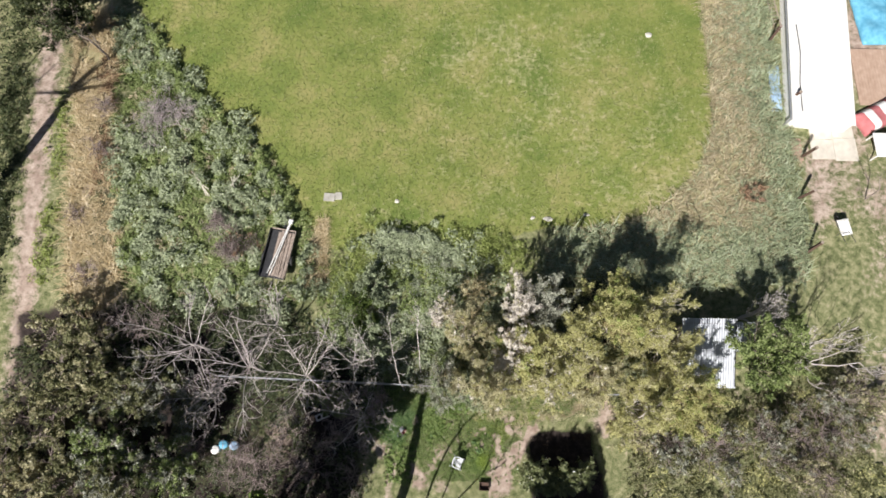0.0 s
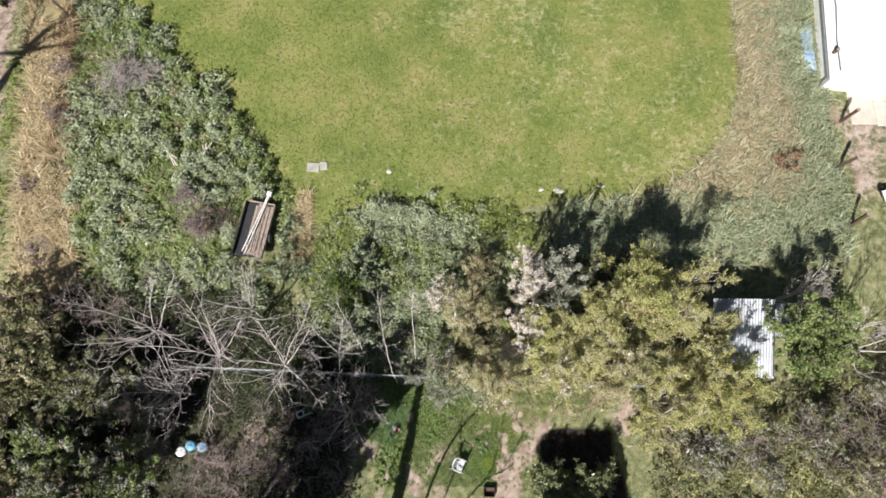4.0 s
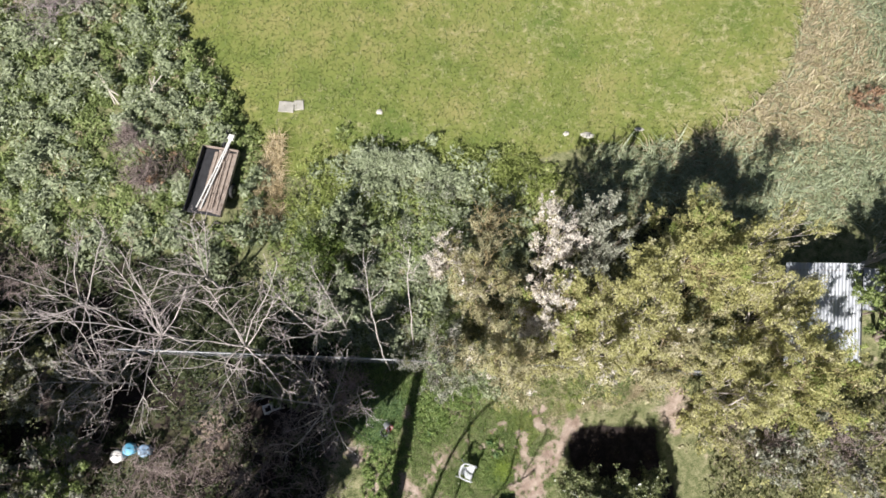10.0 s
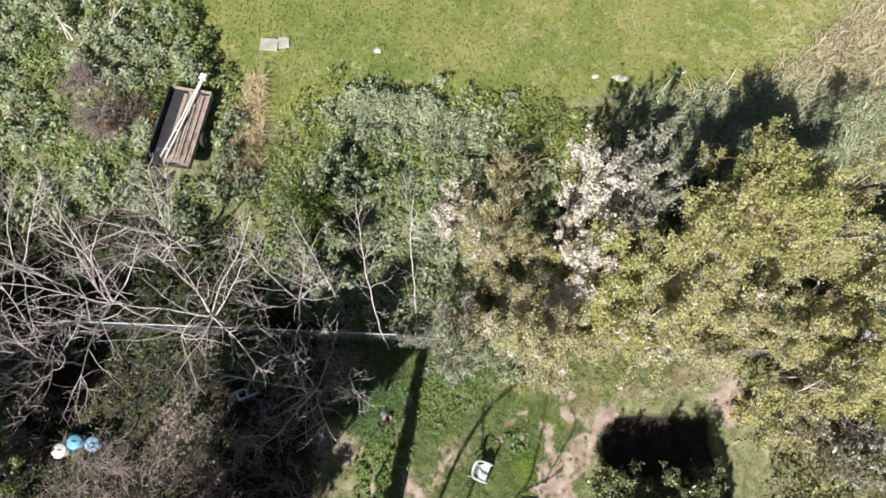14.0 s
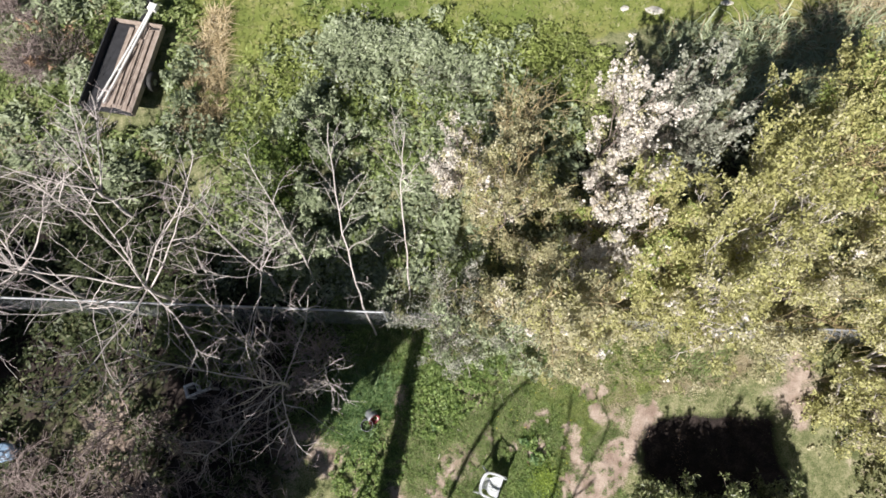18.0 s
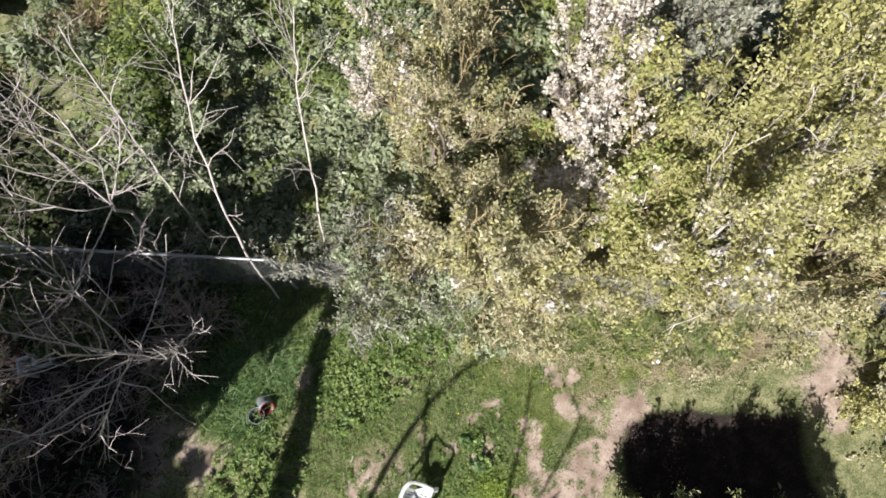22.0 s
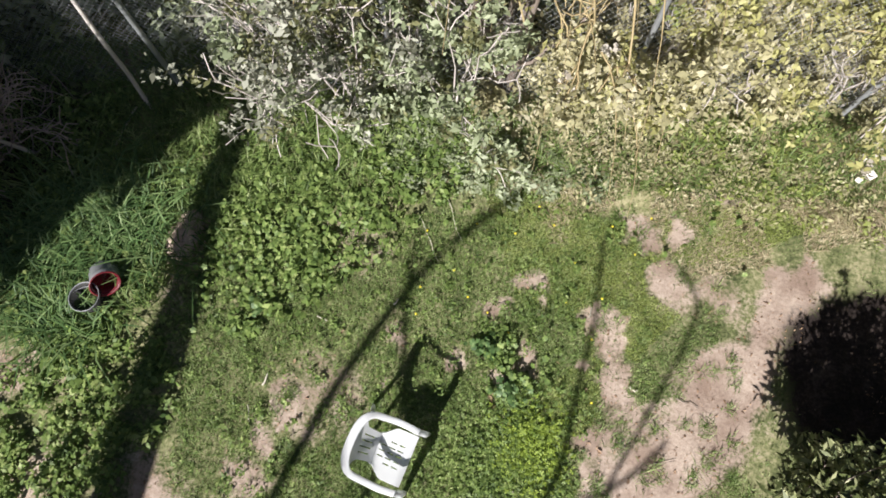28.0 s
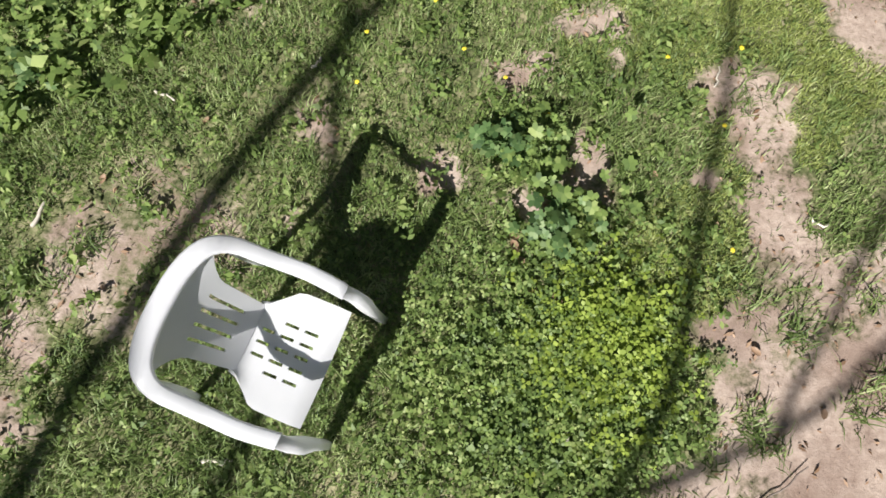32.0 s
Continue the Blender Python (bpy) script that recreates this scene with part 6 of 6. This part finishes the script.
def sheet(name, x, y, a, b, mat, label, lift, turn=0.0, group="", stripes=None):
    """A wrinkled cloth or tarpaulin lying over something low."""
    n = 18
    U, W = np.meshgrid(np.linspace(-1, 1, n), np.linspace(-1, 1, n), indexing="ij")
    Z = lift * (1 - np.maximum(np.abs(U), np.abs(W)) ** 6) + 0.05 * lumps(U * a, W * b, 3.0, int(abs(x) * 10)) + 0.03
    V = np.stack([U * a, W * b, np.maximum(Z, 0.015)], -1).reshape(-1, 3)
    i, j = np.meshgrid(np.arange(n - 1), np.arange(n - 1), indexing="ij")
    F = np.stack([i * n + j, (i + 1) * n + j, (i + 1) * n + j + 1, i * n + j + 1], -1).reshape(-1, 4)
    me = mesh_of(name, V, F, mat, True)
    if stripes:
        me.materials.append(stripes)
        me.polygons.foreach_set("material_index", ((F[:, 0] // n) // 3 % 2).astype(np.int32))
    ob = new(name, me)
    ob.matrix_world = pose(x, y, level(x, y) + 0.02, 0, 0, turn)
    mod = ob.modifiers.new("thickness", "SOLIDIFY")
    mod.thickness = 0.006
    tagged(ob, label, name.replace("_", " ").split()[-1], group)


sheet("blue_tarpaulin", 26.5, 27.0, 1.5, 2.3, M_BLUETARP, "crumpled bright blue tarpaulin spread beside the building", 0.35, 4)
sheet("blue_tarpaulin", 19.35, 21.6, 0.34, 1.6, M_PALEBLUE, "faded blue tarpaulin lying along the building wall", 0.18, -4)
sheet("striped_cloth", 25.2, 19.7, 1.5, 0.75, M_RED, "red and white striped cloth spread over a low table", 0.5, 28, stripes=M_WHITEPAINT)


def deck():
    root = thing("wooden_deck", (25.6, 22.4, level(25.6, 22.4)), "low brown boarded deck beside the white building", "deck")
    for k in range(14):
        a = -1.3 + k * 0.19
        part("board", box(bmesh.new(), a, a + 0.18, -1.95, 1.95, 0.05, 0.10, 0.004), M_BROWNROOF, root)
    for k in range(3):
        part("joist", box(bmesh.new(), -1.3, 1.36, -1.6 + k * 1.5, -1.5 + k * 1.5, 0.0, 0.048), M_BROWNROOF, root)


deck()


def yard_slabs():
    root = thing("concrete_pad", (22.3, 17.8, level(22.3, 17.8)), "pale worn concrete pad in front of the building", "pad", kind="structure")
    for x0, x1, y0, y1 in ((-1.35, -0.02, -0.9, 0.35), (0.0, 1.35, -1.0, 0.45), (-1.3, -0.02, 0.37, 1.5), (0.0, 1.3, 0.47, 1.5)):
        part("slab", box(bmesh.new(), x0, x1, y0, y1, -0.03, 0.05, 0.012), M_CONCRETE, root)
    root = thing("white_table", (25.3, 17.5, level(25.3, 17.5)), "white rectangular table standing on the yard", "table")
    part("tabletop", box(bmesh.new(), -1.1, 1.1, -0.75, 0.75, 0.70, 0.74, 0.008), M_WHITEPAINT, root)
    for x in (-1.0, 1.0):
        for y in (-0.65, 0.65):
            part("leg", box(bmesh.new(), x - 0.03, x + 0.03, y - 0.03, y + 0.03, 0, 0.698), M_WHITEPAINT, root)


yard_slabs()


def wheelbarrow():
    x, y = 21.75, 12.5
    root = thing("wheelbarrow", (x, y, level(x, y)), "white-trayed wheelbarrow standing on the yard grass", "wheelbarrow")
    V = [(-0.30, -0.45, 0.55), (0.30, -0.45, 0.55), (0.34, 0.45, 0.60), (-0.34, 0.45, 0.60), (-0.2, -0.3, 0.33), (0.2, -0.3, 0.33), (0.2, 0.2, 0.33), (-0.2, 0.2, 0.33)]
    tray = part("tray", mesh_of("tray", V, np.array([(4, 5, 6, 7), (0, 1, 5, 4), (1, 2, 6, 5), (2, 3, 7, 6), (3, 0, 4, 7)]), M_WHITEPAINT), None, root, "white metal tray")
    tray.modifiers.new("thickness", "SOLIDIFY").thickness = 0.012
    for s in (-1, 1):
        part("handle", mesh_of("handle", *tubes([(np.array([(s * 0.08, 0.65, 0.25), (s * 0.22, 0.2, 0.31), (s * 0.28, -0.95, 0.55)]), np.full(3, 0.018))], 6), M_DARK, True), None, root)
        part("leg", mesh_of("leg", *tubes([(np.array([(s * 0.24, -0.25, 0.40), (s * 0.26, -0.3, 0.0)]), np.full(2, 0.015))], 6), M_DARK, True), None, root)
    part("wheel", mesh_of("wheel", *lathe([(0.05, -0.035), (0.17, -0.04), (0.195, 0.0), (0.17, 0.04), (0.05, 0.035), (0.05, -0.035)], 18), M_RUBBER, True), None, root).matrix_local = pose(0, 0.65, 0.195, 0, 90, 0)
    root.matrix_world = pose(x, y, level(x, y), 0, 0, 12)


wheelbarrow()


def post_row():
    for x, y, tilt in ((19.75, 14.4, 4), (19.45, 24.9, -3), (19.85, 20.6, 5), (20.3, 17.0, 2), (19.8, 11.2, -4)):
        root = thing("fence_post", (x, y, level(x, y)), "dark weathered timber post at the edge of the yard", "post", "posts along the yard")
        part("shaft", box(bmesh.new(), -0.07, 0.07, -0.07, 0.07, -0.1, 1.45, 0.012), M_DARKWOOD, root)
        part("top", box(bmesh.new(), -0.075, 0.075, -0.075, 0.075, 1.452, 1.50, 0.012), M_WOOD, root)
        root.matrix_world = pose(x, y, level(x, y), tilt, tilt * 0.7, tilt * 5)


post_row()


def ladder():
    root = thing("ladder", (20.0, 26.9, level(20.0, 26.9)), "weathered wooden ladder lying on the ground", "ladder")
    for s in (-1, 1):
        part("rail", box(bmesh.new(), s * 0.22 - 0.025, s * 0.22 + 0.025, -1.5, 1.5, 0.05, 0.11, 0.006), M_WOOD, root)
    for k in range(10):
        part("rung", box(bmesh.new(), -0.194, 0.194, -1.35 + k * 0.3, -1.31 + k * 0.3, 0.06, 0.09, 0.004), M_WOOD, root)
    root.matrix_world = pose(20.0, 26.9, level(20.0, 26.9), 0, 0, 6)


ladder()


def plank_pile():
    root = thing("plank_pile", (20.1, 17.4, level(20.1, 17.4)), "small pile of reddish boards beside the yard", "planks")
    for k in range(5):
        part("plank", box(bmesh.new(), -0.32 + k * 0.13, -0.21 + k * 0.13, -0.8 + rng.uniform(0, 0.2), 0.8, 0.02 + 0.004 * (k % 2), 0.06 + 0.004 * (k % 2), 0.005), M_BROWNROOF, root)


plank_pile()
tree(rng, "bare_sapling", 23.6, 14.4, 3.4, 0.9, "slim leafless sapling in the yard", "tree", M_BARK, stems=1, depth=3, kids=3, rad=0.04, group="yard saplings")
tree(rng, "bare_sapling", 24.2, 11.0, 3.0, 0.9, "slim leafless sapling in the yard", "tree", M_BARK, stems=2, depth=3, kids=3, rad=0.03, group="yard saplings")
